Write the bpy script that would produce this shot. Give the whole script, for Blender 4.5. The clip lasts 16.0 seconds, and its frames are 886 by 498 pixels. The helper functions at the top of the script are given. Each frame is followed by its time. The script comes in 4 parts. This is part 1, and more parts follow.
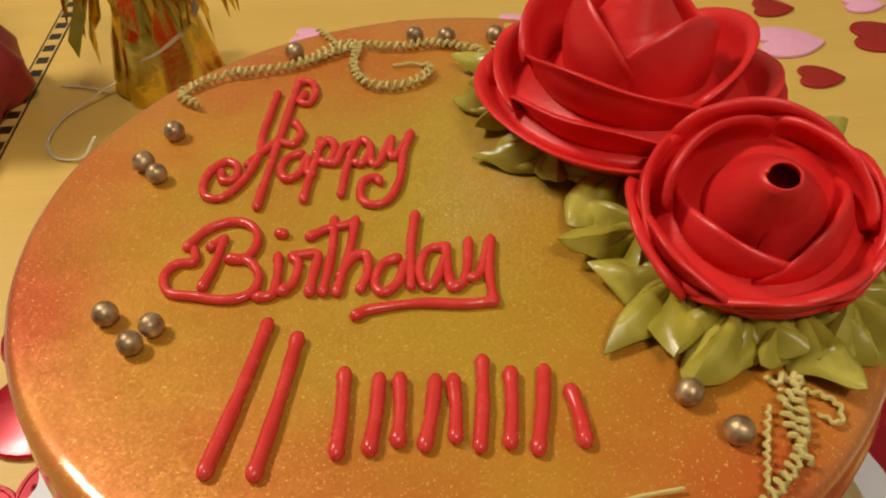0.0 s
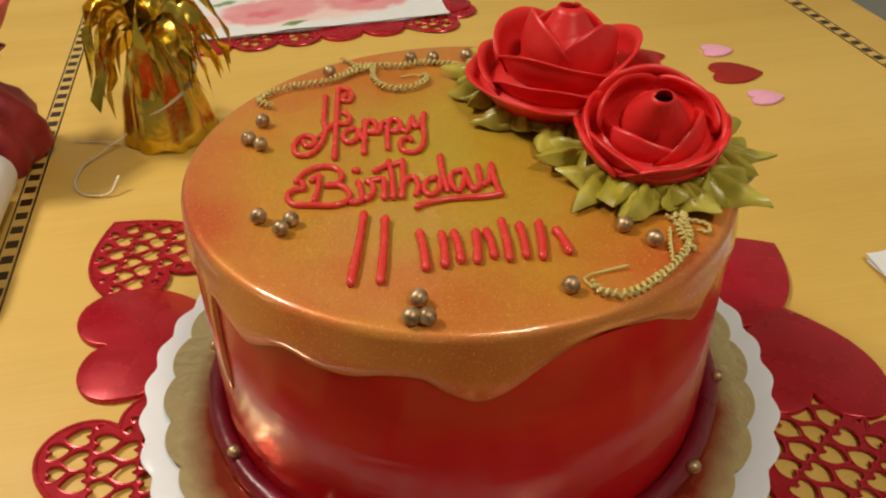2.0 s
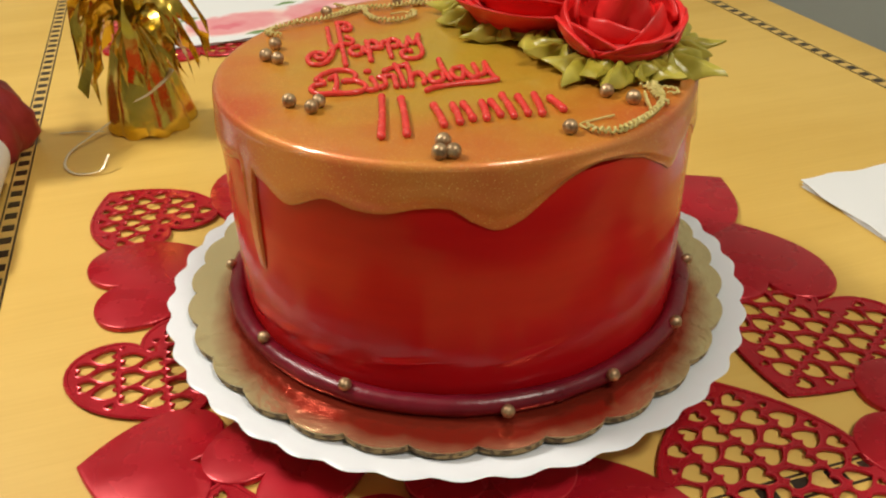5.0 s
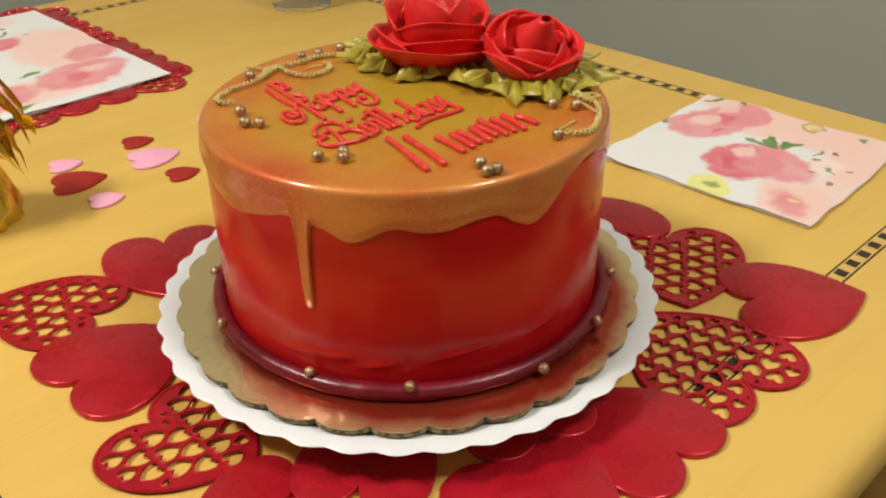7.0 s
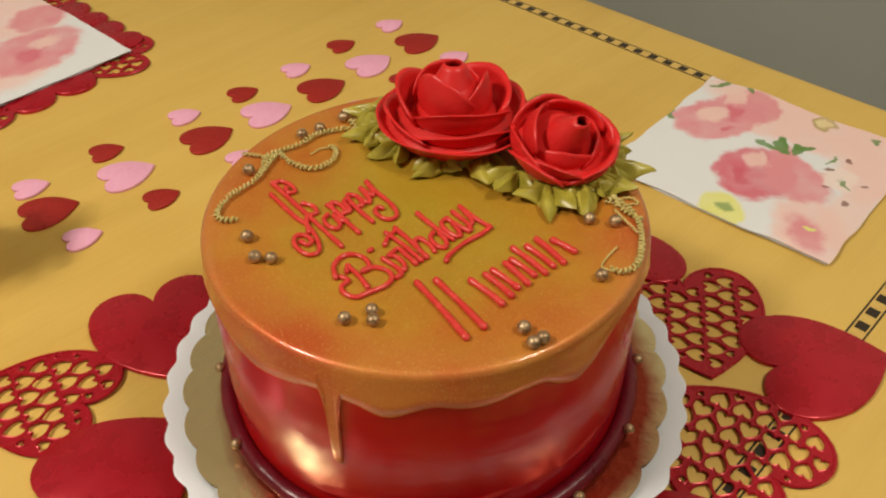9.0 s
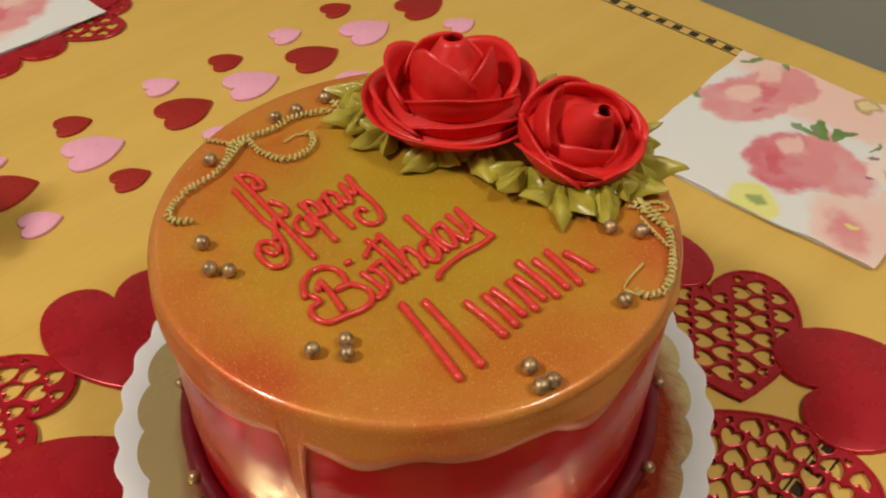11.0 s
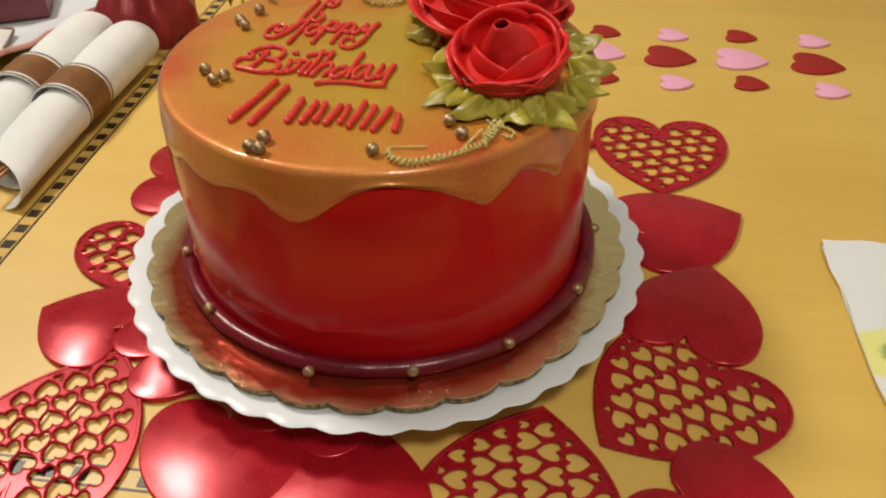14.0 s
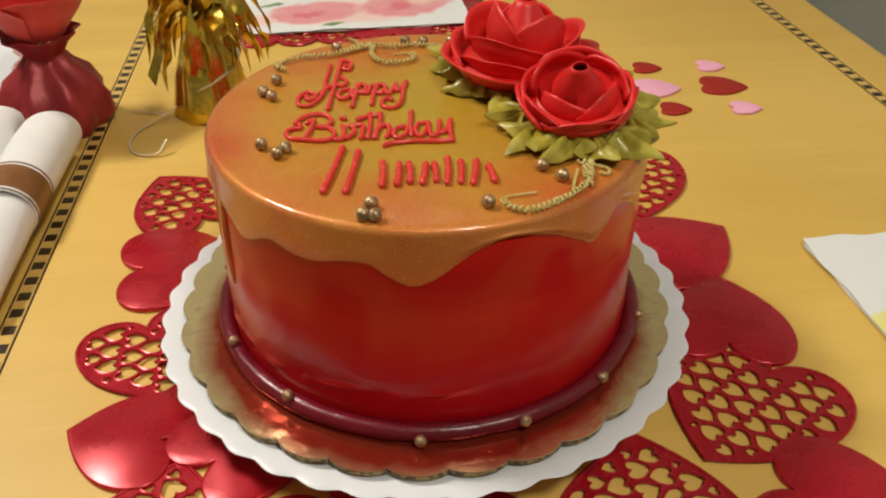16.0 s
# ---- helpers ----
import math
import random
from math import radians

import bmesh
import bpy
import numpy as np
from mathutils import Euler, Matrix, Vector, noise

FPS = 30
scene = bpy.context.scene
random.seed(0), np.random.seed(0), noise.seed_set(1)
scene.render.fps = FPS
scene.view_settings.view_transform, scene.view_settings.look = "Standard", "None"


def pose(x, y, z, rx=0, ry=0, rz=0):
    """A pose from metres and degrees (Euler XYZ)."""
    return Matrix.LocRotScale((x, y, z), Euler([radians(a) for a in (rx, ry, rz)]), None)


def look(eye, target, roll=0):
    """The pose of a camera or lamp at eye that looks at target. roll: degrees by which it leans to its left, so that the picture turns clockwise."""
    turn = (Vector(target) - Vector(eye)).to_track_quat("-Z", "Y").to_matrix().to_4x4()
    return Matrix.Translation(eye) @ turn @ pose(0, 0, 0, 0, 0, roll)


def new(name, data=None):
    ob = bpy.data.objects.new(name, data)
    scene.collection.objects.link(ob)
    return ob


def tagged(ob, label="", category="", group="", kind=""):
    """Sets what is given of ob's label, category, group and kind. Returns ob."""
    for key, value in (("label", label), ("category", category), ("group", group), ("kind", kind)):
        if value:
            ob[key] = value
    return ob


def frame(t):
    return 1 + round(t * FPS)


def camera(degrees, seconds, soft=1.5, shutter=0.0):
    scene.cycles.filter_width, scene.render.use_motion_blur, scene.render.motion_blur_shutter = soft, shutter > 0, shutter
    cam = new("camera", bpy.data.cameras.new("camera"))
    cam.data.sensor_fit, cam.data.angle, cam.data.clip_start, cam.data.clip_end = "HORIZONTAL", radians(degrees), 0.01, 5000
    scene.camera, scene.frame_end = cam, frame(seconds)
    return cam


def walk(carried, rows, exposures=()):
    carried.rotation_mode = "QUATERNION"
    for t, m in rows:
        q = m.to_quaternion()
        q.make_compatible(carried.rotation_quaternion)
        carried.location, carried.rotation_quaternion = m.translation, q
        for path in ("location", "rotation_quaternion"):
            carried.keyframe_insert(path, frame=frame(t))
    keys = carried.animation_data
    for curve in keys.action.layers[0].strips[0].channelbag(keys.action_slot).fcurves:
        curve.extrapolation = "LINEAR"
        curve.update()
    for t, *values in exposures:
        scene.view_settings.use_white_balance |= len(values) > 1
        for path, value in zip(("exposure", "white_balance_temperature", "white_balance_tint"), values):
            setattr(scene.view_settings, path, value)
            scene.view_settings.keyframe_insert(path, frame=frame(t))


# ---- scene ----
cam = camera(54.54, 16.0, soft=2.1)
PATH = [
    (0, (0.0149, -0.1601, 0.2642), (-0.1161, 1.3200, -1.0746), -2.77),
    (0.5, (0.0129, -0.1731, 0.2649), (-0.0963, 1.3115, -1.0708), -2.44),
    (1, (0.0072, -0.2053, 0.2717), (-0.0698, 1.3564, -0.9754), -2.42),
    (1.5, (-0.0074, -0.2455, 0.2818), (0.0299, 1.3447, -0.9305), -1.74),
    (2, (-0.0208, -0.2795, 0.2938), (0.0712, 1.3294, -0.8908), -1.59),
    (2.5, (-0.0278, -0.3107, 0.2815), (0.0841, 1.3185, -0.8732), -1.32),
    (3, (-0.0299, -0.3210, 0.2637), (0.1112, 1.3519, -0.8233), -0.52),
    (3.5, (-0.0229, -0.3391, 0.2477), (0.1369, 1.3543, -0.8044), 0.03),
    (4, (-0.0286, -0.3438, 0.2345), (0.1598, 1.3572, -0.8004), 0.04),
    (4.2, (-0.0253, -0.3428, 0.2387), (0.1558, 1.3405, -0.8260), -0.27),
    (6.3, (-0.1813, -0.3641, 0.2705), (0.6097, 1.1799, -0.7247), -2.27),
    (6.5, (-0.1982, -0.3637, 0.2701), (0.7178, 1.1268, -0.6992), -1.76),
    (7, (-0.2188, -0.3442, 0.2916), (0.7655, 1.0519, -0.7486), -1.19),
    (7.5, (-0.2291, -0.3234, 0.3148), (0.7691, 1.0271, -0.7715), -1.86),
    (8, (-0.2137, -0.2947, 0.3416), (0.7178, 0.9378, -0.9286), -1.50),
    (8.5, (-0.1957, -0.2701, 0.3650), (0.7299, 0.9238, -0.9458), -0.92),
    (9, (-0.1852, -0.2466, 0.3759), (0.7569, 0.9289, -0.9397), -0.35),
    (9.2, (-0.1738, -0.2298, 0.3780), (0.7489, 0.9379, -0.9581), -0.57),
    (11.3, (-0.1452, -0.2050, 0.3479), (0.7396, 0.9395, -1.0330), 0.35),
    (11.5, (-0.1496, -0.2373, 0.3511), (0.6668, 0.9810, -1.0087), -0.72),
    (12, (-0.1284, -0.2998, 0.3543), (0.5643, 1.0232, -0.9761), -0.26),
    (12.5, (-0.0537, -0.3656, 0.3522), (0.3222, 1.1155, -0.9381), -0.04),
    (13, (-0.0225, -0.3623, 0.3289), (0.1593, 1.1776, -0.9343), -0.13),
    (13.5, (0.0356, -0.3474, 0.3011), (0.0514, 1.2265, -0.9329), 0.93),
    (14, (0.1321, -0.3520, 0.3094), (-0.3014, 1.1597, -0.9263), -0.85),
    (14.5, (0.1589, -0.3523, 0.3012), (-0.4155, 1.1244, -0.9191), -1.55),
    (15, (0.1435, -0.3640, 0.2987), (-0.4325, 1.1259, -0.9049), -1.84),
    (15.5, (0.0898, -0.3687, 0.2997), (-0.2759, 1.2127, -0.8688), -0.64),
    (16, (0.0136, -0.3668, 0.3066), (-0.0063, 1.2800, -0.8280), -0.16),
]
walk(cam, [(t, look(eye, target, roll)) for t, eye, target, roll in PATH],
     exposures=[(0, -0.54, 7000, 14), (1, -0.57, 7000, 14), (2, -0.46, 6900, 13), (3, -0.3, 6650, 12), (4, -0.2, 6500, 10), (6.5, -0.09, 6500, 10), (7.5, -0.22, 6600, 11),
                (9, -0.45, 6850, 12), (11.5, -0.56, 6900, 13), (13, -0.50, 6850, 12), (14.5, -0.34, 6500, 10), (15.5, -0.40, 6550, 10), (16, -0.33, 6600, 11)])

# ---- light, room and exposure ----
from mathutils import geometry
world = bpy.data.worlds.new("world")
scene.world = world
world.use_nodes = True
world.node_tree.nodes["Background"].inputs[0].default_value = (0.9, 0.85, 0.75, 1)
world.node_tree.nodes["Background"].inputs[1].default_value = 0.05
scene.view_settings.exposure = 0.0


def lamp(name, eye, target, watts, size, colour):
    data = bpy.data.lights.new(name, "AREA")
    data.shape, data.size, data.energy, data.color = "DISK", size, watts, colour
    ob = new(name, data)
    ob.matrix_world = look(eye, target)
    return ob


# ceiling lamp, placed by the highlights on the cake's rim
lamp("area_lamp", (-1.10, 0.42, 1.64), (0, 0, 0), 38, 0.32, (1.0, 0.93, 0.81))
# unseen fill lamp, added to brighten the cake's front and right side
lamp("area_lamp", (0.45, -0.80, 1.64), (0.05, 0.0, 0), 19, 0.36, (1.0, 0.93, 0.81))


# ---- materials ----
def nodes_of(name):
    m = bpy.data.materials.new(name)
    m.use_nodes = True
    t = m.node_tree
    return m, t, t.nodes["Principled BSDF"]


def mat(name, c1, c2=None, scale=40.0, rough=0.5, metal=0.0, bump=0.0, bump_scale=None, stretch=(1, 1, 1), coat=0.0, detail=6.0,
        rough_var=0.08, sheen=0.0, spec=0.5, contrast=(0.3, 0.7)):
    """Two colours mixed by noise in object space, with noise in the gloss and a fine relief."""
    m, t, p = nodes_of(name)
    n, l = t.nodes, t.links
    tc = n.new("ShaderNodeTexCoord")
    mp = n.new("ShaderNodeMapping")
    mp.inputs["Scale"].default_value = stretch
    l.new(tc.outputs["Object"], mp.inputs["Vector"])
    no = n.new("ShaderNodeTexNoise")
    no.inputs["Scale"].default_value, no.inputs["Detail"].default_value = scale, detail
    l.new(mp.outputs[0], no.inputs["Vector"])
    ra = n.new("ShaderNodeValToRGB")
    ra.color_ramp.elements[0].position, ra.color_ramp.elements[1].position = contrast
    ra.color_ramp.elements[0].color = (*c1, 1)
    ra.color_ramp.elements[1].color = (*(c2 or c1), 1)
    l.new(no.outputs["Fac"], ra.inputs[0])
    l.new(ra.outputs[0], p.inputs["Base Color"])
    mr = n.new("ShaderNodeMapRange")
    mr.inputs["To Min"].default_value, mr.inputs["To Max"].default_value = max(0.02, rough - rough_var), min(1, rough + rough_var)
    l.new(no.outputs["Fac"], mr.inputs["Value"])
    l.new(mr.outputs[0], p.inputs["Roughness"])
    p.inputs["Metallic"].default_value = metal
    p.inputs["Coat Weight"].default_value = coat
    p.inputs["Coat Roughness"].default_value = 0.12
    p.inputs["Sheen Weight"].default_value = sheen
    p.inputs["Specular IOR Level"].default_value = spec
    if bump:
        bn = n.new("ShaderNodeTexNoise")
        bn.inputs["Scale"].default_value, bn.inputs["Detail"].default_value = bump_scale or scale * 4, 4
        l.new(mp.outputs[0], bn.inputs["Vector"])
        b = n.new("ShaderNodeBump")
        b.inputs["Strength"].default_value, b.inputs["Distance"].default_value = bump, 0.001
        l.new(bn.outputs["Fac"], b.inputs["Height"])
        l.new(b.outputs[0], p.inputs["Normal"])
    return m


def wood_mat(name, light, dark, rough=0.48, coat=0.03):
    m, t, p = nodes_of(name)
    n, l = t.nodes, t.links
    tc = n.new("ShaderNodeTexCoord")
    mp = n.new("ShaderNodeMapping")
    mp.inputs["Scale"].default_value = (1.2, 14, 8)
    l.new(tc.outputs["Object"], mp.inputs[0])
    a = n.new("ShaderNodeTexNoise")
    a.inputs["Scale"].default_value, a.inputs["Detail"].default_value, a.inputs["Roughness"].default_value = 2.2, 8, 0.6
    l.new(mp.outputs[0], a.inputs["Vector"])
    b = n.new("ShaderNodeTexNoise")
    b.inputs["Scale"].default_value, b.inputs["Detail"].default_value = 3.0, 3
    l.new(tc.outputs["Object"], b.inputs["Vector"])
    g = n.new("ShaderNodeTexNoise")
    mp2 = n.new("ShaderNodeMapping")
    mp2.inputs["Scale"].default_value = (12, 260, 60)
    l.new(tc.outputs["Object"], mp2.inputs[0])
    g.inputs["Scale"].default_value, g.inputs["Detail"].default_value = 2.0, 3
    l.new(mp2.outputs[0], g.inputs["Vector"])
    s = n.new("ShaderNodeMath")
    s.operation = "MULTIPLY_ADD"
    l.new(a.outputs["Fac"], s.inputs[0])
    s.inputs[1].default_value = 0.55
    l.new(b.outputs["Fac"], s.inputs[2])
    s2 = n.new("ShaderNodeMath")
    s2.operation = "MULTIPLY_ADD"
    l.new(g.outputs["Fac"], s2.inputs[0])
    s2.inputs[1].default_value = 0.25
    l.new(s.outputs[0], s2.inputs[2])
    ra = n.new("ShaderNodeValToRGB")
    ra.color_ramp.elements[0].position, ra.color_ramp.elements[0].color = 0.6, (*dark, 1)
    ra.color_ramp.elements[1].position, ra.color_ramp.elements[1].color = 1.0, (*light, 1)
    l.new(s2.outputs[0], ra.inputs[0])
    l.new(ra.outputs[0], p.inputs["Base Color"])
    p.inputs["Roughness"].default_value = rough
    p.inputs["Coat Weight"].default_value, p.inputs["Coat Roughness"].default_value = coat, 0.16
    bm_ = n.new("ShaderNodeBump")
    bm_.inputs["Strength"].default_value, bm_.inputs["Distance"].default_value = 0.08, 0.0006
    l.new(g.outputs["Fac"], bm_.inputs["Height"])
    l.new(bm_.outputs[0], p.inputs["Normal"])
    return m


def glaze_mat():
    """Pearlescent gold airbrush over orange: greener gold in the middle, orange and rose near the rim, fine glitter."""
    m, t, p = nodes_of("gold_glaze")
    n, l = t.nodes, t.links
    tc = n.new("ShaderNodeTexCoord")
    sp = n.new("ShaderNodeSeparateXYZ")
    l.new(tc.outputs["Object"], sp.inputs[0])
    cx = n.new("ShaderNodeCombineXYZ")
    l.new(sp.outputs[0], cx.inputs[0])
    l.new(sp.outputs[1], cx.inputs[1])
    ln = n.new("ShaderNodeVectorMath")
    ln.operation = "LENGTH"
    l.new(cx.outputs[0], ln.inputs[0])
    no = n.new("ShaderNodeTexNoise")
    no.inputs["Scale"].default_value, no.inputs["Detail"].default_value = 22, 4
    l.new(tc.outputs["Object"], no.inputs["Vector"])
    ad = n.new("ShaderNodeMath")
    ad.operation = "MULTIPLY_ADD"
    l.new(no.outputs["Fac"], ad.inputs[0])
    ad.inputs[1].default_value = 0.05
    l.new(ln.outputs["Value"], ad.inputs[2])
    ra = n.new("ShaderNodeValToRGB")
    e = ra.color_ramp.elements
    mr = n.new("ShaderNodeMapRange")
    mr.inputs["From Min"].default_value, mr.inputs["From Max"].default_value = 0.03, 0.145
    l.new(ad.outputs[0], mr.inputs["Value"])
    l.new(mr.outputs[0], ra.inputs[0])
    e[0].position, e[0].color = 0.0, (0.49, 0.33, 0.024, 1)
    e[1].position, e[1].color = 1.0, (0.60, 0.18, 0.036, 1)
    for pos, col in ((0.42, (0.51, 0.31, 0.026, 1)), (0.62, (0.58, 0.265, 0.026, 1)), (0.82, (0.60, 0.205, 0.036, 1))):
        k = e.new(pos)
        k.color = col
    bl = n.new("ShaderNodeTexNoise")  # uneven airbrush: redder blotches towards the rim
    bl.inputs["Scale"].default_value, bl.inputs["Detail"].default_value = 17, 5
    l.new(tc.outputs["Object"], bl.inputs["Vector"])
    br = n.new("ShaderNodeMapRange")
    br.inputs["From Min"].default_value, br.inputs["From Max"].default_value = 0.42, 0.64
    l.new(bl.outputs["Fac"], br.inputs["Value"])
    bw = n.new("ShaderNodeMath")
    bw.operation = "MULTIPLY"
    l.new(br.outputs[0], bw.inputs[0])
    l.new(mr.outputs[0], bw.inputs[1])
    bx = n.new("ShaderNodeMix")
    bx.data_type = "RGBA"
    l.new(bw.outputs[0], bx.inputs["Factor"])
    l.new(ra.outputs[0], bx.inputs["A"])
    bx.inputs["B"].default_value = (0.54, 0.08, 0.016, 1)
    vo = n.new("ShaderNodeTexVoronoi")
    vo.inputs["Scale"].default_value = 2900
    l.new(tc.outputs["Object"], vo.inputs["Vector"])
    gl = n.new("ShaderNodeValToRGB")
    gl.color_ramp.elements[0].position, gl.color_ramp.elements[1].position = 0.80, 0.97
    gl.color_ramp.elements[0].color, gl.color_ramp.elements[1].color = (0, 0, 0, 1), (1, 1, 1, 1)
    l.new(vo.outputs["Color"], gl.inputs[0])
    mx = n.new("ShaderNodeMix")
    mx.data_type = "RGBA"
    l.new(gl.outputs[0], mx.inputs["Factor"])
    l.new(bx.outputs["Result"], mx.inputs["A"])
    mx.inputs["B"].default_value = (0.78, 0.52, 0.12, 1)
    l.new(mx.outputs["Result"], p.inputs["Base Color"])
    p.inputs["Metallic"].default_value = 0.28
    p.inputs["Specular IOR Level"].default_value = 0.35
    pa = n.new("ShaderNodeTexNoise")  # patchy shine
    pa.inputs["Scale"].default_value, pa.inputs["Detail"].default_value = 38, 5
    l.new(tc.outputs["Object"], pa.inputs["Vector"])
    pr = n.new("ShaderNodeMapRange")
    pr.inputs["From Min"].default_value, pr.inputs["From Max"].default_value = 0.3, 0.7
    pr.inputs["To Min"].default_value, pr.inputs["To Max"].default_value = 0.36, 0.52
    l.new(pa.outputs["Fac"], pr.inputs["Value"])
    l.new(pr.outputs[0], p.inputs["Roughness"])
    wet = n.new("ShaderNodeMapRange")  # the rim and the runs stayed wet and glossy, the airbrushed top dried to a lustre
    wet.inputs["From Min"].default_value, wet.inputs["From Max"].default_value = 0.1325, 0.1321
    wet.inputs["To Min"].default_value, wet.inputs["To Max"].default_value = 0.40, 0.95
    l.new(sp.outputs[2], wet.inputs["Value"])
    l.new(wet.outputs[0], p.inputs["Coat Weight"])
    p.inputs["Coat Roughness"].default_value = 0.13
    b = n.new("ShaderNodeBump")
    b.inputs["Strength"].default_value, b.inputs["Distance"].default_value = 0.40, 0.0004
    l.new(vo.outputs["Color"], b.inputs["Height"])
    b2 = n.new("ShaderNodeBump")
    n2 = n.new("ShaderNodeTexNoise")
    n2.inputs["Scale"].default_value = 60
    l.new(tc.outputs["Object"], n2.inputs["Vector"])
    b2.inputs["Strength"].default_value, b2.inputs["Distance"].default_value = 0.22, 0.002
    l.new(n2.outputs["Fac"], b2.inputs["Height"])
    l.new(b.outputs[0], b2.inputs["Normal"])
    fl = n.new("ShaderNodeTexVoronoi")  # each flake of the glitter lies at its own slant
    fl.inputs["Scale"].default_value = 1900
    l.new(tc.outputs["Object"], fl.inputs["Vector"])
    ce = n.new("ShaderNodeVectorMath")
    ce.operation = "SUBTRACT"
    l.new(fl.outputs["Color"], ce.inputs[0])
    ce.inputs[1].default_value = (0.5, 0.5, 0.5)
    sl = n.new("ShaderNodeVectorMath")
    sl.operation = "MULTIPLY_ADD"
    l.new(ce.outputs[0], sl.inputs[0])
    sl.inputs[1].default_value = (0.11, 0.11, 0.11)
    l.new(b2.outputs[0], sl.inputs[2])
    nn = n.new("ShaderNodeVectorMath")
    nn.operation = "NORMALIZE"
    l.new(sl.outputs[0], nn.inputs[0])
    l.new(nn.outputs[0], p.inputs["Normal"])
    l.new(b2.outputs[0], p.inputs["Coat Normal"])
    return m


def board_mat():
    """Embossed gold foil, stained red by the glaze in a ragged ring round the cake, with the cake's red reflection
    painted in at the front.
    """
    m, t, p = nodes_of("gold_foil_board")
    n, l = t.nodes, t.links
    tc = n.new("ShaderNodeTexCoord")
    ln = n.new("ShaderNodeVectorMath")
    ln.operation = "LENGTH"
    l.new(tc.outputs["Object"], ln.inputs[0])
    no = n.new("ShaderNodeTexNoise")
    no.inputs["Scale"].default_value, no.inputs["Detail"].default_value = 60, 6
    l.new(tc.outputs["Object"], no.inputs["Vector"])
    ad = n.new("ShaderNodeMath")
    ad.operation = "MULTIPLY_ADD"
    l.new(no.outputs["Fac"], ad.inputs[0])
    ad.inputs[1].default_value = 0.010
    l.new(ln.outputs["Value"], ad.inputs[2])
    sp = n.new("ShaderNodeSeparateXYZ")  # cake's reflection in the foil, painted as red reaching further out at the front
    l.new(tc.outputs["Object"], sp.inputs[0])
    run = n.new("ShaderNodeMath")
    run.operation = "MULTIPLY_ADD"
    l.new(sp.outputs[1], run.inputs[0])
    run.inputs[1].default_value = 0.12
    l.new(ad.outputs[0], run.inputs[2])
    ra = n.new("ShaderNodeValToRGB")
    mr = n.new("ShaderNodeMapRange")
    mr.inputs["From Min"].default_value, mr.inputs["From Max"].default_value = 0.1110, 0.1210
    l.new(run.outputs[0], mr.inputs["Value"])
    l.new(mr.outputs[0], ra.inputs[0])
    ra.color_ramp.elements[0].color, ra.color_ramp.elements[1].color = (0.46, 0.06, 0.03, 1), (0.92, 0.76, 0.42, 1)
    l.new(ra.outputs[0], p.inputs["Base Color"])
    p.inputs["Metallic"].default_value, p.inputs["Roughness"].default_value = 0.78, 0.18
    gr = n.new("ShaderNodeTexGradient")  # pleats run outwards, so they follow the angle
    gr.gradient_type = "RADIAL"
    l.new(tc.outputs["Object"], gr.inputs["Vector"])
    po = n.new("ShaderNodeCombineXYZ")
    an = n.new("ShaderNodeMath")
    an.operation = "MULTIPLY"
    an.inputs[1].default_value = 26.0
    l.new(gr.outputs["Fac"], an.inputs[0])
    rd = n.new("ShaderNodeMath")
    rd.operation = "MULTIPLY"
    rd.inputs[1].default_value = 45.0
    l.new(ln.outputs["Value"], rd.inputs[0])
    l.new(an.outputs[0], po.inputs[0])
    l.new(rd.outputs[0], po.inputs[1])
    w = n.new("ShaderNodeTexNoise")
    w.inputs["Scale"].default_value, w.inputs["Detail"].default_value = 4.0, 4
    l.new(po.outputs[0], w.inputs["Vector"])
    b = n.new("ShaderNodeBump")
    b.inputs["Strength"].default_value, b.inputs["Distance"].default_value = 0.42, 0.0012
    l.new(w.outputs["Fac"], b.inputs["Height"])
    l.new(b.outputs[0], p.inputs["Normal"])
    return m


def glass_mat(name, colour=(1, 1, 1), rough=0.02, ior=1.45):
    m, t, p = nodes_of(name)
    p.inputs["Base Color"].default_value = (*colour, 1)
    p.inputs["Roughness"].default_value = rough
    p.inputs["IOR"].default_value = ior
    p.inputs["Transmission Weight"].default_value = 1.0
    return m


M_TABLE = wood_mat("maple_veneer", (0.70, 0.47, 0.115), (0.58, 0.36, 0.07))
M_INLAY_D = mat("dark_inlay", (0.02, 0.013, 0.008), (0.035, 0.02, 0.01), 300, 0.35)
M_INLAY_L = mat("pale_inlay", (0.66, 0.45, 0.13), (0.60, 0.39, 0.10), 200, 0.3)
M_LEG = wood_mat("maple_leg", (0.58, 0.34, 0.09), (0.42, 0.23, 0.05), 0.4, 0.1)
M_WALL = mat("wall_paint", (0.44, 0.47, 0.42), (0.47, 0.50, 0.45), 3, 0.75, bump=0.15, bump_scale=250)
M_CEIL = mat("ceiling_paint", (0.78, 0.75, 0.68), (0.74, 0.71, 0.64), 4, 0.9, bump=0.2, bump_scale=200)
M_FLOOR = wood_mat("floor_wood", (0.16, 0.075, 0.03), (0.09, 0.04, 0.016), 0.4, 0.1)
M_BASE = mat("white_trim", (0.75, 0.74, 0.70), (0.70, 0.69, 0.65), 8, 0.5)
M_GLAZE = glaze_mat()
M_RED = mat("red_glaze", (0.42, 0.003, 0.008), (0.60, 0.016, 0.011), 8, 0.20, 0.0, 0.40, 30, (0.5, 0.5, 3.4), 0.0, 5, 0.05, contrast=(0.34, 0.68), spec=0.30)
M_BEAD = mat("burgundy_cream", (0.11, 0.003, 0.011), (0.17, 0.007, 0.019), 60, 0.3, 0, 0.25, 300)
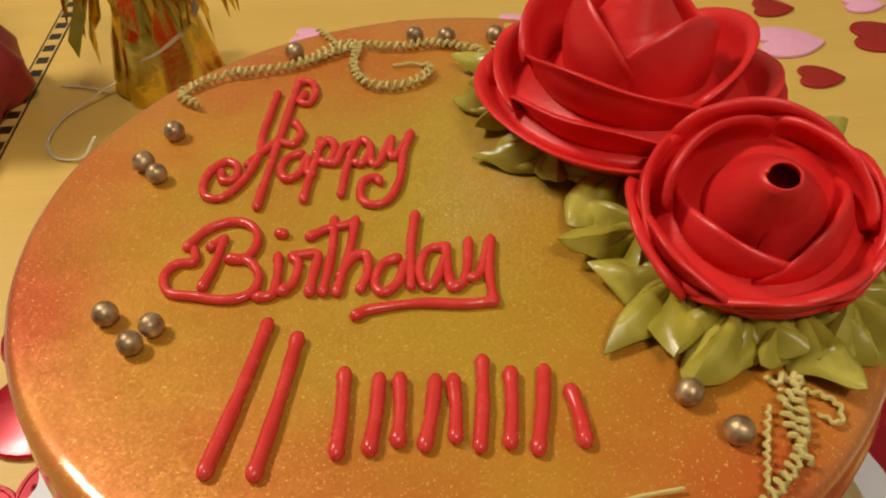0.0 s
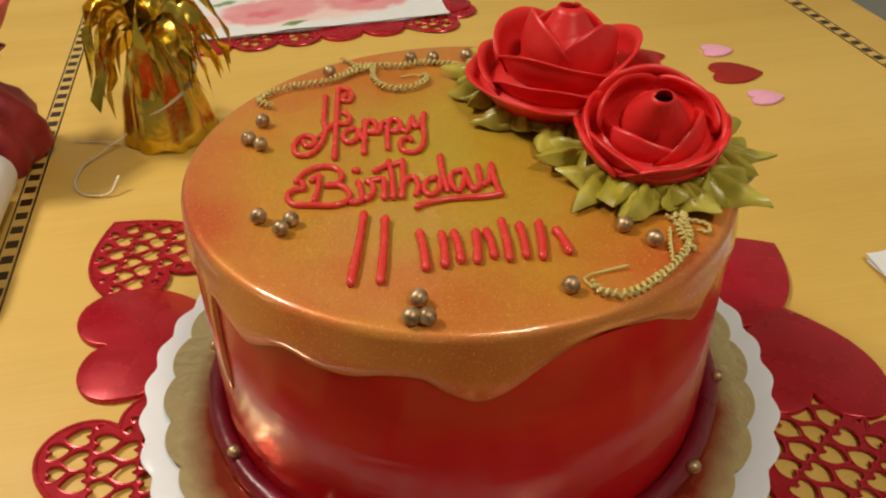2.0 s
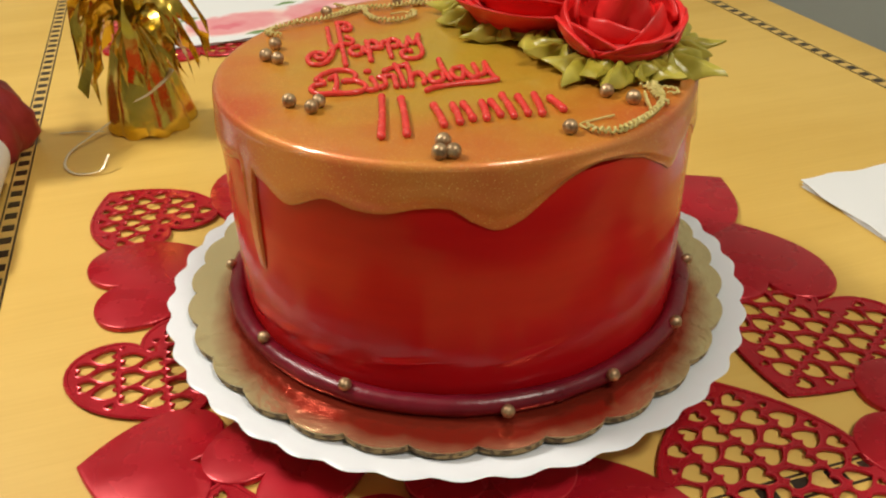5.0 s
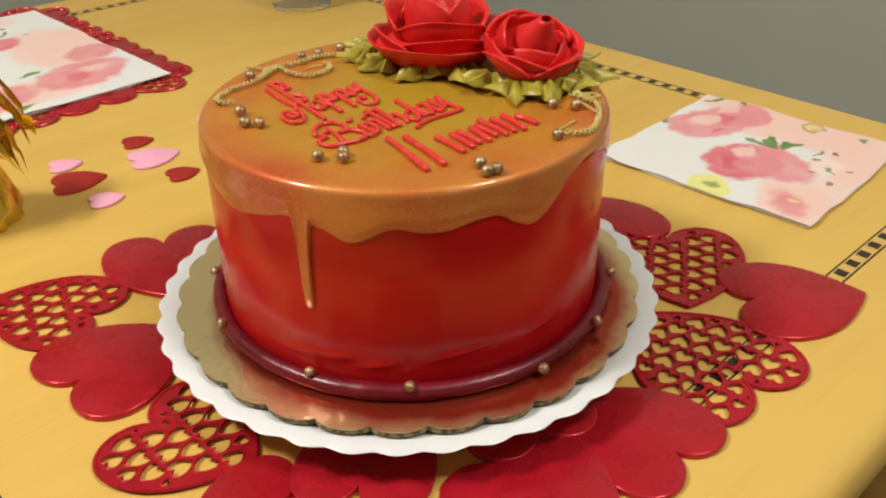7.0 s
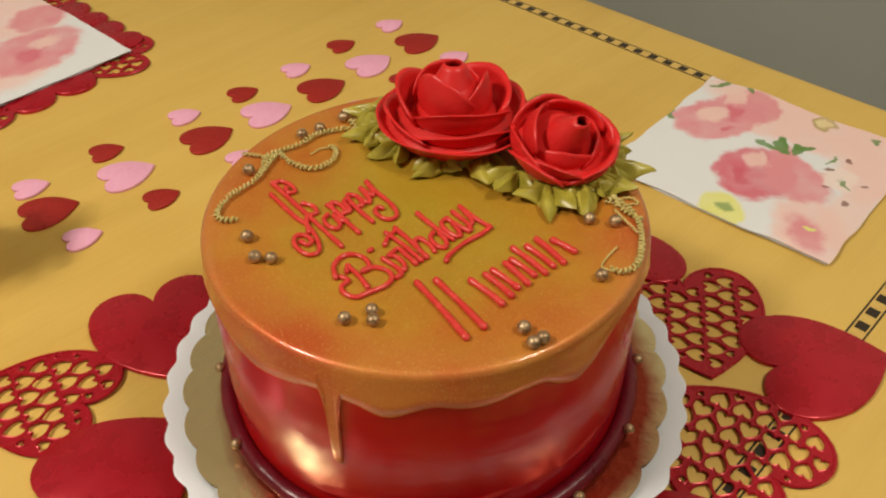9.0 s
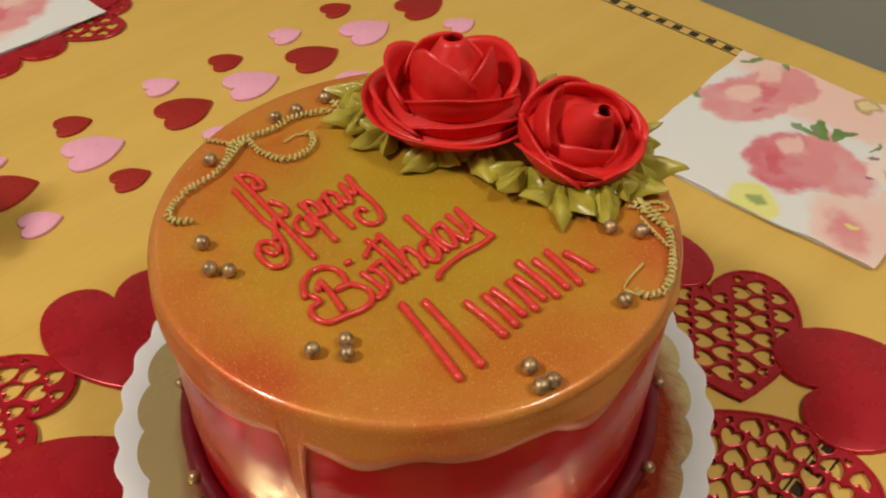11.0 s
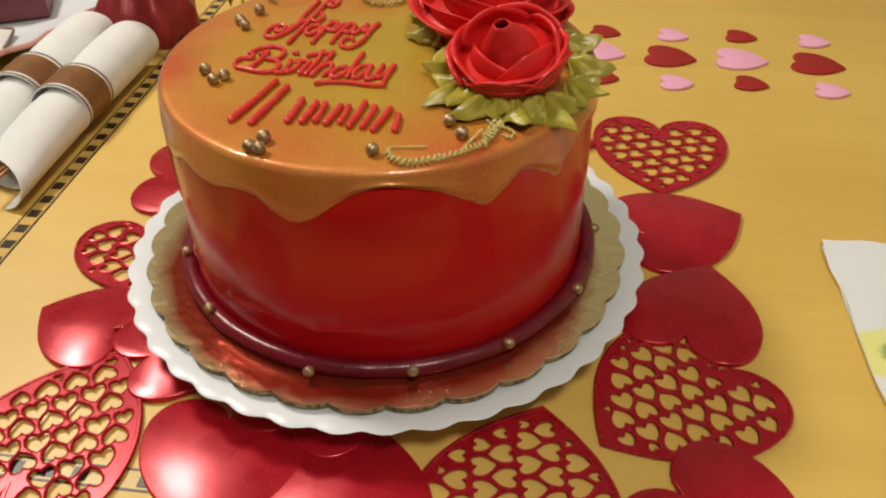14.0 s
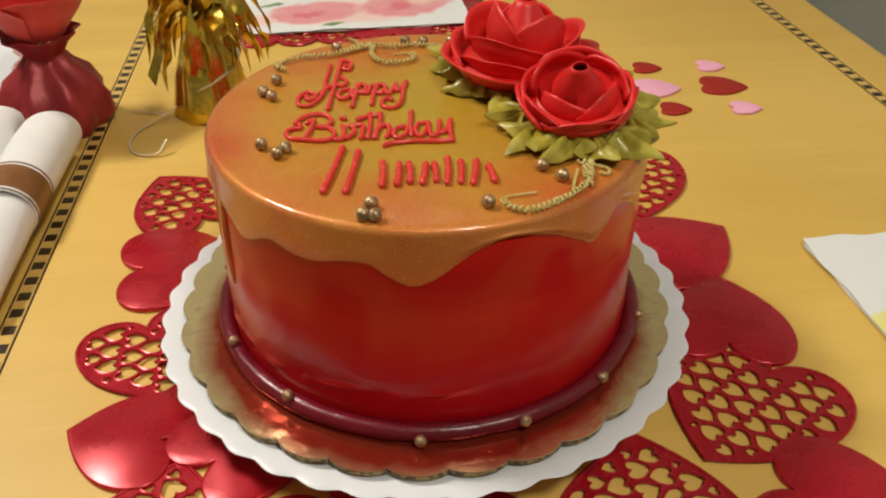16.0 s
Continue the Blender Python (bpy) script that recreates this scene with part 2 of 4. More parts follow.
M_ICING = mat("red_icing", (0.62, 0.035, 0.030), (0.70, 0.055, 0.045), 150, 0.26, 0, 0.12, 500)
M_ROSE = mat("red_buttercream", (0.63, 0.016, 0.017), (0.72, 0.027, 0.025), 60, 0.38, 0, 0.16, 380, spec=0.4)
M_LEAF = mat("olive_buttercream", (0.28, 0.24, 0.020), (0.46, 0.40, 0.065), 110, 0.32, 0, 0.12, 300, spec=0.5)
M_VINE = mat("pale_green_icing", (0.52, 0.43, 0.13), (0.62, 0.52, 0.20), 200, 0.5, 0, 0.3, 900)
M_PEARL = mat("bronze_pearl", (0.20, 0.11, 0.05), (0.60, 0.44, 0.26), 420, 0.42, 0.65, 0.2, 700)
M_PLATE = mat("white_plate", (0.76, 0.80, 0.85), (0.73, 0.77, 0.82), 12, 0.30, 0, rough_var=0.03, spec=0.35)
M_BOARD = board_mat()
M_CORR = mat("brown_corrugate", (0.34, 0.23, 0.10), (0.10, 0.06, 0.025), 350, 0.8, contrast=(0.45, 0.55))
M_FELT = mat("red_satin", (0.44, 0.006, 0.018), (0.51, 0.010, 0.027), 60, 0.28, 0.34, 0.04, 900, spec=0.75)
M_FOAM_R = mat("red_glitter_foam", (0.28, 0.008, 0.008), (0.50, 0.03, 0.02), 900, 0.5, 0.2, 0.4, 1200)
M_FOAM_P = mat("pink_foam", (0.80, 0.36, 0.52), (0.84, 0.42, 0.58), 300, 0.7, 0, 0.2, 800)
M_PAPER = mat("white_paper", (0.79, 0.80, 0.80), (0.75, 0.76, 0.76), 60, 0.85, 0, 0.3, 700)
M_P2 = mat("print_pale_pink", (0.80, 0.52, 0.48), (0.82, 0.64, 0.58), 45, 0.85, 0, 0.2, 700)
M_BAND = mat("brown_band", (0.20, 0.085, 0.028), (0.28, 0.125, 0.042), 80, 0.45, 0.15)
M_LINE = mat("band_edge", (0.16, 0.10, 0.06), (0.22, 0.14, 0.09), 80, 0.5)
M_GOLD = mat("gold_foil", (0.66, 0.46, 0.05), (0.80, 0.60, 0.12), 60, 0.20, 0.95, 0.6, 120)
M_POT = mat("burgundy_foil", (0.26, 0.018, 0.025), (0.40, 0.04, 0.045), 60, 0.42, 0.25, 0.8, 90)
M_PETAL = mat("cloth_rose_petal", (0.62, 0.02, 0.018), (0.74, 0.05, 0.035), 70, 0.6, 0, 0.3, 500, sheen=0.3)
M_STEM = mat("stem_green", (0.07, 0.13, 0.04), (0.11, 0.18, 0.06), 90, 0.6)
M_PINKRIM = mat("pink_rim", (0.62, 0.28, 0.26), (0.70, 0.38, 0.34), 60, 0.35)
M_BOX = mat("maroon_card", (0.12, 0.02, 0.03), (0.18, 0.035, 0.045), 60, 0.45)
M_CLEAR = glass_mat("clear_plastic", ior=1.2)
M_RIBBON = mat("pearl_ribbon", (0.58, 0.48, 0.30), (0.70, 0.62, 0.44), 90, 0.25, 0.2)
M_FORK = mat("copper_cutlery", (0.62, 0.28, 0.12), (0.70, 0.36, 0.17), 200, 0.3, 0.8)


# ---- building helpers ----
def part(name, bm, material, parent=None, label="", smooth=True, sharp=48):
    """Links a bmesh as one mesh object, under parent if given."""
    me = bpy.data.meshes.new(name)
    bmesh.ops.recalc_face_normals(bm, faces=bm.faces)
    bm.to_mesh(me)
    bm.free()
    me.materials.append(material)
    if smooth:
        me.shade_smooth()
        me.set_sharp_from_angle(angle=radians(sharp))
    ob = new(name, me)
    if parent is not None:
        ob.parent = parent
    return tagged(ob, label)


def thing(name, m, label, category, group="", kind=""):
    ob = new(name)
    ob.matrix_world = m
    return tagged(ob, label, category, group, kind)


def box(sx, sy, sz, bevel=0.0, centre=(0, 0, 0)):
    bm = bmesh.new()
    bmesh.ops.create_cube(bm, size=1, matrix=Matrix.Translation(centre) @ Matrix.Diagonal((sx, sy, sz, 1)))
    if bevel:
        bmesh.ops.bevel(bm, geom=bm.edges[:], offset=bevel, segments=3, affect="EDGES", profile=0.5)
    return bm


def grid(bm, rows, close_u=False, close_v=False):
    """Faces over a net of points."""
    vs = [[bm.verts.new(p) for p in r] for r in rows]
    nu, nv = len(vs), len(vs[0])
    for i in range(nu if close_u else nu - 1):
        for j in range(nv if close_v else nv - 1):
            a, b = vs[i][j], vs[(i + 1) % nu][j]
            c, d = vs[(i + 1) % nu][(j + 1) % nv], vs[i][(j + 1) % nv]
            bm.faces.new((a, b, c, d))
    return vs


def lathe(bm, profile, n=96, wave=None):
    """Turns a profile of (r, z); wave(angle, r, z) may give another (r, z). Ends on the axis are closed."""
    rows = []
    for i in range(n):
        a = 2 * math.pi * i / n
        row = []
        for r, z in profile:
            rr, zz = wave(a, r, z) if wave else (r, z)
            row.append((rr * math.cos(a), rr * math.sin(a), zz))
        rows.append(row)
    vs = grid(bm, rows, close_u=True)
    for k in (0, -1):
        if profile[k][0] < 1e-4:
            bmesh.ops.remove_doubles(bm, verts=[v[k] for v in vs], dist=1e-3)
        else:
            bm.faces.new([v[k] for v in vs])
    return bm


def smooth_line(pts, step, closed=False):
    """Catmull-Rom through the points, cut into even steps."""
    P = [Vector(p) for p in pts]
    if closed:
        ext = [P[-1]] + P + [P[0], P[1]]
    else:
        ext = [2 * P[0] - P[1]] + P + [2 * P[-1] - P[-2]]
    out = []
    for i in range(1, len(ext) - 2):
        a, b, c, d = ext[i - 1:i + 3]
        k = max(1, int((c - b).length / step))
        for j in range(k):
            t = j / k
            out.append(0.5 * (2 * b + (c - a) * t + (2 * a - 5 * b + 4 * c - d) * t * t + (3 * b - a - 3 * c + d) * t ** 3))
    if not closed:
        out.append(P[-1].copy())
    return out


def tube(bm, pts, r, sides=8, closed=False, flat=1.0):
    """A round (or flattened) cord along points; r is a radius or one for each point."""
    P = [Vector(p) for p in pts]
    n = len(P)
    R = list(r) if isinstance(r, (list, tuple)) else [r] * n
    rings, up = [], Vector((0, 0, 1))
    for i, p in enumerate(P):
        if closed:
            d = P[(i + 1) % n] - P[i - 1]
        else:
            d = P[min(i + 1, n - 1)] - P[max(i - 1, 0)]
        d = d.normalized() if d.length > 1e-9 else Vector((1, 0, 0))
        s = d.cross(up)
        s = s.normalized() if s.length > 1e-3 else Vector((1, 0, 0))
        w = s.cross(d)
        rings.append((p, s, w, d, R[i]))
    if not closed:
        p, s, w, d, q = rings[0]
        rings[0:0] = [(p - d * q * k, s, w, d, q * f) for k, f in ((0.95, 0.3), (0.7, 0.72))]
        p, s, w, d, q = rings[-1]
        rings += [(p + d * q * k, s, w, d, q * f) for k, f in ((0.7, 0.72), (0.95, 0.3))]
    rows = [[p + s * (q * math.cos(2 * math.pi * k / sides)) + w * (q * flat * math.sin(2 * math.pi * k / sides)) for k in range(sides)]
            for p, s, w, d, q in rings]
    vs = grid(bm, rows, close_u=closed, close_v=True)
    if not closed:
        bm.faces.new(vs[0][::-1])
        bm.faces.new(vs[-1])
    return bm


def ball(bm, c, r, seg=14, squash=1.0):
    bmesh.ops.create_uvsphere(bm, u_segments=seg, v_segments=seg // 2 + 2, radius=r,
                              matrix=Matrix.Translation(c) @ Matrix.Diagonal((1, 1, squash, 1)))
    return bm


def sheet(bm, net, thick):
    """A curved sheet with real thickness from a net of points."""
    nu, nv = len(net), len(net[0])
    nrm = []
    for i in range(nu):
        row = []
        for j in range(nv):
            du = net[min(i + 1, nu - 1)][j] - net[max(i - 1, 0)][j]
            dv = net[i][min(j + 1, nv - 1)] - net[i][max(j - 1, 0)]
            k = du.cross(dv)
            row.append(k.normalized() if k.length > 1e-12 else Vector((0, 0, 1)))
        nrm.append(row)
    edge = lambda i, j: 0.35 if i in (0, nu - 1) or j in (0, nv - 1) else 1.0
    a = grid(bm, [[net[i][j] + nrm[i][j] * thick * 0.5 * edge(i, j) for j in range(nv)] for i in range(nu)])
    b = grid(bm, [[net[i][j] - nrm[i][j] * thick * 0.5 * edge(i, j) for j in range(nv)] for i in range(nu)])
    rim = [(i, 0) for i in range(nu)] + [(nu - 1, j) for j in range(1, nv)] + [(i, nv - 1) for i in range(nu - 2, -1, -1)] + [(0, j) for j in range(nv - 2, 0, -1)]
    for k in range(len(rim)):
        (i, j), (p, q) = rim[k], rim[(k + 1) % len(rim)]
        bm.faces.new((a[i][j], a[p][q], b[p][q], b[i][j]))
    return bm


def heart_line(notch, tip, width, n=28):
    """Outline of a plump heart on the plane, from its notch and tip: two cubic arcs a side."""
    N, T = Vector(notch), Vector(tip)
    L, ax = (T - N).length, (T - N).normalized()
    sd = Vector((-ax.y, ax.x))

    def cubic(a, b, c, d, t):
        return [a[k] * (1 - t) ** 3 + 3 * b[k] * t * (1 - t) ** 2 + 3 * c[k] * t * t * (1 - t) + d[k] * t ** 3 for k in (0, 1)]
    h = n // 2
    half = [cubic((0, 0), (0.04, -0.30), (0.50, -0.36), (0.50, 0.14), k / h) for k in range(h)]
    half += [cubic((0.50, 0.14), (0.50, 0.50), (0.30, 0.76), (0, 1), k / h) for k in range(h)]
    side = half + [(0, 1)] + [(-x, y) for x, y in half[:0:-1]]
    return [N + ax * (y * L) + sd * (x * width) for x, y in side]


def slab(bm, line, z0, z1, soft):
    """A flat piece with a rounded upper edge over a closed outline."""
    c = sum(line, Vector((0, 0))) / len(line)
    n = len(line)

    def ring(inset, z):
        out = []
        for i, p in enumerate(line):
            e = line[(i + 1) % n] - line[i - 1]
            q = Vector((e.y, -e.x)).normalized() if e.length > 1e-9 else (c - p).normalized()
            if q.dot(c - p) < 0 and abs(q.dot((c - p).normalized())) > 0.3:
                q = -q
            out.append(bm.verts.new((*(p + q * inset), z)))
        return out
    rs = [ring(0, z0), ring(0, z1 - soft), ring(soft * 0.3, z1 - soft * 0.3), ring(soft, z1)]
    for a, b in zip(rs, rs[1:]):
        for i in range(n):
            bm.faces.new((a[i], a[(i + 1) % n], b[(i + 1) % n], b[i]))
    bm.faces.new(rs[0][::-1])
    bm.faces.new(rs[-1])
    return bm


def inside(p, line):
    hit, n = False, len(line)
    for i in range(n):
        a, b = line[i], line[(i + 1) % n]
        if (a.y > p.y) != (b.y > p.y) and p.x < (b.x - a.x) * (p.y - a.y) / (b.y - a.y) + a.x:
            hit = not hit
    return hit


# ---- room ----
TURN = 7.6  # the table stands turned against the first view
ROOM = pose(0, 0, 0, 0, 0, TURN)


def room_box(name, sx, sy, sz, centre, material, label, category):
    ob = part(name, box(sx, sy, sz, centre=(0, 0, 0)), material, label=label, smooth=False)
    ob.matrix_world = ROOM @ Matrix.Translation(centre)
    return tagged(ob, category=category, kind="structure")


X0, X1, Y0, Y1, ZF, ZC = -2.3, 1.25, -2.2, 1.75, -0.755, 1.70
room_box("floor", X1 - X0 + 0.4, Y1 - Y0 + 0.4, 0.1, ((X0 + X1) / 2, (Y0 + Y1) / 2, ZF - 0.05), M_FLOOR, "dark brown wooden floor of the dining room", "floor")
room_box("ceiling", X1 - X0 + 0.4, Y1 - Y0 + 0.4, 0.1, ((X0 + X1) / 2, (Y0 + Y1) / 2, ZC + 0.05), M_CEIL, "plain off-white ceiling over the dining table", "ceiling")
room_box("wall_east", 0.1, Y1 - Y0, ZC - ZF, (X1 + 0.05, (Y0 + Y1) / 2, (ZC + ZF) / 2), M_WALL, "plain grey-green painted wall beside the table", "wall")
room_box("wall_west", 0.1, Y1 - Y0, ZC - ZF, (X0 - 0.05, (Y0 + Y1) / 2, (ZC + ZF) / 2), M_WALL, "plain grey-green painted wall of the room", "wall")
room_box("wall_north", X1 - X0 + 0.2, 0.1, ZC - ZF, ((X0 + X1) / 2, Y1 + 0.05, (ZC + ZF) / 2), M_WALL, "plain grey-green painted wall beyond the table", "wall")
room_box("wall_south", X1 - X0 + 0.2, 0.1, ZC - ZF, ((X0 + X1) / 2, Y0 - 0.05, (ZC + ZF) / 2), M_WALL, "plain grey-green painted wall behind the camera", "wall")

# ---- dining table ----
TU0, TU1, TV0, TV1 = -0.93, 0.475, -0.236, 0.84
SU0, SU1, SV0, SV1 = -0.2295, 0.412, -0.1550, 0.755  # lines of the inlay


def dining_table():
    th = thing("dining_table", ROOM, "honey-coloured maple dining table with a dark chequered inlay line", "table")
    cx, cy = (TU0 + TU1) / 2, (TV0 + TV1) / 2
    part("tabletop", box(TU1 - TU0, TV1 - TV0, 0.036, 0.014, (cx, cy, -0.018)), M_TABLE, th)
    part("apron", box(TU1 - TU0 - 0.16, TV1 - TV0 - 0.16, 0.08, 0.003, (cx, cy, -0.0765)), M_LEG, th)
    for u in (TU0 + 0.08, TU1 - 0.08):
        for v in (TV0 + 0.08, TV1 - 0.08):
            leg = lathe(bmesh.new(), [(0, -0.7245), (0.022, -0.7245), (0.026, -0.60), (0.034, -0.30), (0.036, -0.12), (0.036, -0.033), (0, -0.033)], 24)
            ob = part("leg", leg, M_LEG, th)
            ob.location = (u, v, -0.03)
    return th


table = dining_table()


def inlay_run(a, b, width, pitch):
    """One chequered line: a pale bed, two dark threads and dark blocks between them."""
    A, B = Vector(a), Vector(b)
    d = (B - A).normalized()
    s = Vector((-d.y, d.x))
    L = (B - A).length

    def strip(bm, x0, x1, y0, y1, z):
        q = [A + d * x0 + s * y0, A + d * x1 + s * y0, A + d * x1 + s * y1, A + d * x0 + s * y1]
        lo = [bm.verts.new((*p, -0.001)) for p in q]
        hi = [bm.verts.new((*p, z)) for p in q]
        bm.faces.new(hi)
        for i in range(4):
            bm.faces.new((lo[i], lo[(i + 1) % 4], hi[(i + 1) % 4], hi[i]))
    bm = bmesh.new()
    strip(bm, 0, L, -width / 2, width / 2, 0.00025)
    part("inlay_bed", bm, M_INLAY_L, table, "pale wooden inlay line", smooth=False)
    bm = bmesh.new()
    for y in (-width / 2, width / 2 - 0.0011):
        strip(bm, 0, L, y, y + 0.0011, 0.0004)
    k = pitch / 2
    while k < L - pitch / 2:
        strip(bm, k, k + pitch * 0.48, -width / 2 + 0.0022, width / 2 - 0.0022, 0.00045)
        k += pitch
    tagged(part("inlay_line", bm, M_INLAY_D, table, "dark chequered inlay blocks", smooth=False), kind="stuff")


for a, b in (((SU0, SV0), (SU1, SV0)), ((SU1, SV0), (SU1, SV1)), ((SU0, SV1), (SU1, SV1)), ((SU0, SV0), (SU0, SV1))):
    inlay_run(a, b, 0.0115, 0.0155)


# ---- heart placemat under the plate ----
SOLID, CUT = 0, 1


def cut_heart(line, pitch=0.0130, seed=1):
    """A flat heart with heart-shaped holes: triangles between the outline and the holes, given thickness, and a raised rim."""
    rnd = random.Random(seed)
    c = sum(line, Vector((0, 0))) / len(line)
    n = len(line)

    def clear(p, gap):
        if not inside(p, line):
            return False
        for i in range(n):
            a, b = line[i], line[(i + 1) % n]
            t = max(0, min(1, (p - a).dot(b - a) / max(1e-12, (b - a).length_squared)))
            if (p - a - (b - a) * t).length < gap:
                return False
        return True
    holes = []
    turn, shift = rnd.uniform(0, 3), Vector((rnd.uniform(-0.5, 0.5), rnd.uniform(-0.5, 0.5))) * pitch
    for j in range(-8, 9):
        for i in range(-7, 8):
            q = Vector(((i + 0.5 * (j % 2)) * pitch, (1.60 * (j // 2) + 0.70 * (j % 2)) * pitch)) + shift
            q.rotate(Matrix.Rotation(turn, 2))
            q += c + Vector((rnd.uniform(-1, 1), rnd.uniform(-1, 1))) * 0.0005
            a = turn + math.pi * (0.5 + (j % 2)) + rnd.uniform(-0.16, 0.16)
            for k in (1.0, 0.88, 0.76, 0.64, 0.52, 0.40):
                d = Vector((math.cos(a), math.sin(a))) * pitch * k
                g = q + (c - q) * (1 - k) * 0.13
                h = heart_line(g - d * 0.25, g + d * 0.51, pitch * 0.90 * k, 14)
                if all(clear(p, 0.0017) for p in h):
                    holes.append(h)
                    break
    for _ in range(220):  # small hearts fill the wider knots of the web
        p = line[rnd.randrange(n)].lerp(c, rnd.uniform(0.08, 1))
        room = min([(p - q).length for h in holes for q in h] + [(p - q).length for q in line])
        if room > 0.0030 and inside(p, line) and not any(inside(p, h) for h in holes):
            a, r = rnd.uniform(0, 6.28), room - 0.0013
            d = Vector((math.cos(a), math.sin(a))) * r
            holes.append(heart_line(p - d * 0.55, p + d * 0.95, r * 1.5, 10))
    pts, edges = [], []
    for loop in [line] + holes:
        b = len(pts)
        pts += loop
        edges += [(b + k, b + (k + 1) % len(loop)) for k in range(len(loop))]
    vs, _, fs, *_ = geometry.delaunay_2d_cdt(pts, edges, [], 0, 1e-6)
    bm = bmesh.new()
    hi, lo = [bm.verts.new((v.x, v.y, 0.0018)) for v in vs], [bm.verts.new((v.x, v.y, 0.0002)) for v in vs]
    used = {}
    for f in fs:
        m = sum((vs[k] for k in f), Vector((0, 0))) / len(f)
        if not inside(m, line) or any((m - h[0]).length < pitch * 1.2 and inside(m, h) for h in holes):
            continue
        bm.faces.new([hi[k] for k in f])
        bm.faces.new([lo[k] for k in reversed(f)])
        for k in range(len(f)):
            e = (f[k], f[(k + 1) % len(f)])
            used[tuple(sorted(e))] = None if tuple(sorted(e)) in used else e
    for e in used.values():
        if e:
            bm.faces.new((hi[e[1]], hi[e[0]], lo[e[0]], lo[e[1]]))
    for v in [v for v in bm.verts if not v.link_faces]:
        bm.verts.remove(v)
    tube(bm, [(p.x, p.y, 0.0014) for p in line], 0.0013, 6, True, 0.8)
    for h in holes:  # soft raised edge of each hole
        tube(bm, [(p.x, p.y, 0.0016) for p in h], 0.00062, 5, True)
    return bm


def placemat(name, m, hearts, label):
    th = thing(name, m, label, "placemat")
    for k, (kind_, notch, tip, width) in enumerate(hearts):
        line = heart_line(notch, tip, width)
        if kind_ == SOLID:
            ob = part("heart", slab(bmesh.new(), line, 0.0, 0.0027, 0.0009), M_FELT, th)
            ob.location.z = 0.00004 * k
        else:
            ob = part("cutout_heart", cut_heart(line, seed=k), M_FELT, th, "heart pierced with small hearts")
            ob.location.z = 0.00004 * k
    return th


HEARTS = [
    (CUT, (0.1345, 0.189), (0.142, 0.114), 0.088), (SOLID, (0.135, 0.068), (0.190, 0.102), 0.078),
    (SOLID, (0.163, -0.013), (0.173, 0.047), 0.073), (CUT, (0.177, -0.037), (0.131, -0.094), 0.089),
    (SOLID, (0.167, -0.113), (0.223, -0.148), 0.078), (CUT, (0.101, -0.155), (0.101, -0.080), 0.090),
    (SOLID, (0.034, -0.168), (0.024, -0.108), 0.074), (SOLID, (-0.040, -0.125), (-0.017, -0.185), 0.078),
    (CUT, (-0.116, -0.182), (-0.113, -0.098), 0.086), (SOLID, (-0.127, -0.085), (-0.173, -0.080), 0.062),
    (CUT, (-0.156, -0.005), (-0.128, -0.057), 0.076), (SOLID, (-0.176, 0.052), (-0.117, 0.067), 0.084),
    (CUT, (-0.157, 0.114), (-0.197, 0.163), 0.072), (SOLID, (-0.091, 0.161), (-0.106, 0.094), 0.080),
    (SOLID, (0.036, 0.150), (0.094, 0.163), 0.075),
    (SOLID, (-0.097, -0.098), (-0.050, -0.052), 0.066), (SOLID, (-0.010, -0.118), (0.0, -0.060), 0.070),
]
HEARTS = [(k, (n[0] + (0.0018 if n[0] < 0 else -0.001), n[1]), (t[0] + (0.0018 if n[0] < 0 else -0.001), t[1]), w) for k, n, t, w in HEARTS]
placemat("heart_placemat", pose(0.0012, 0.0, 0.0003), HEARTS, "red satin placemat of joined solid and pierced hearts under the plate")

# ---- plate, cake board ----
plate = tagged(new("dinner_plate"), "white scalloped dinner plate under the cake board", "plate")
plate.location = (0, 0, 0.003)


def plate_wave(count, depth, r_in):
    def f(a, r, z):
        k = max(0.0, (r - r_in) / (0.137 - r_in))
        w = 0.5 + 0.5 * math.cos(a * count)
        w = w ** 0.7
        return r * (1 + depth * k * (w - 0.6)), z + 0.0004 * k * (w - 0.5)
    return f


bm = lathe(bmesh.new(), [(0, 0.004), (0.07, 0.004), (0.088, 0.005), (0.10, 0.010), (0.112, 0.0165), (0.126, 0.0195), (0.1355, 0.0215), (0.137, 0.0206),
                         (0.1355, 0.0190), (0.126, 0.0165), (0.112, 0.0130), (0.100, 0.0065), (0.088, 0.0015), (0.086, 0.0), (0.078, 0.0), (0.076, 0.0015), (0, 0.0015)],
           288, plate_wave(40, 0.020, 0.112))
part("plate_body", bm, M_PLATE, plate)

board = tagged(new("cake_board"), "gold foil cardboard cake board with a scalloped corrugated edge", "cake board")
board.location = (0, 0, 0.0246)


def scallop(count, depth):
    return lambda a, r, z: (r * (1 - depth * (1 - abs(math.sin(a * count / 2)) ** 0.7)) if r > 0.115 else r, z)


def foil_wave(a, r, z):
    """Scalloped edge and the small pleats of pressed foil."""
    r2, z2 = scallop(30, 0.030)(a, r, z)
    if r > 0.103 and z > 0.0024:
        k = min(1, (r - 0.103) / 0.012)
        z2 += k * (0.00005 * noise.noise((math.cos(a) * 26, math.sin(a) * 26, r * 40)))
    return r2, z2


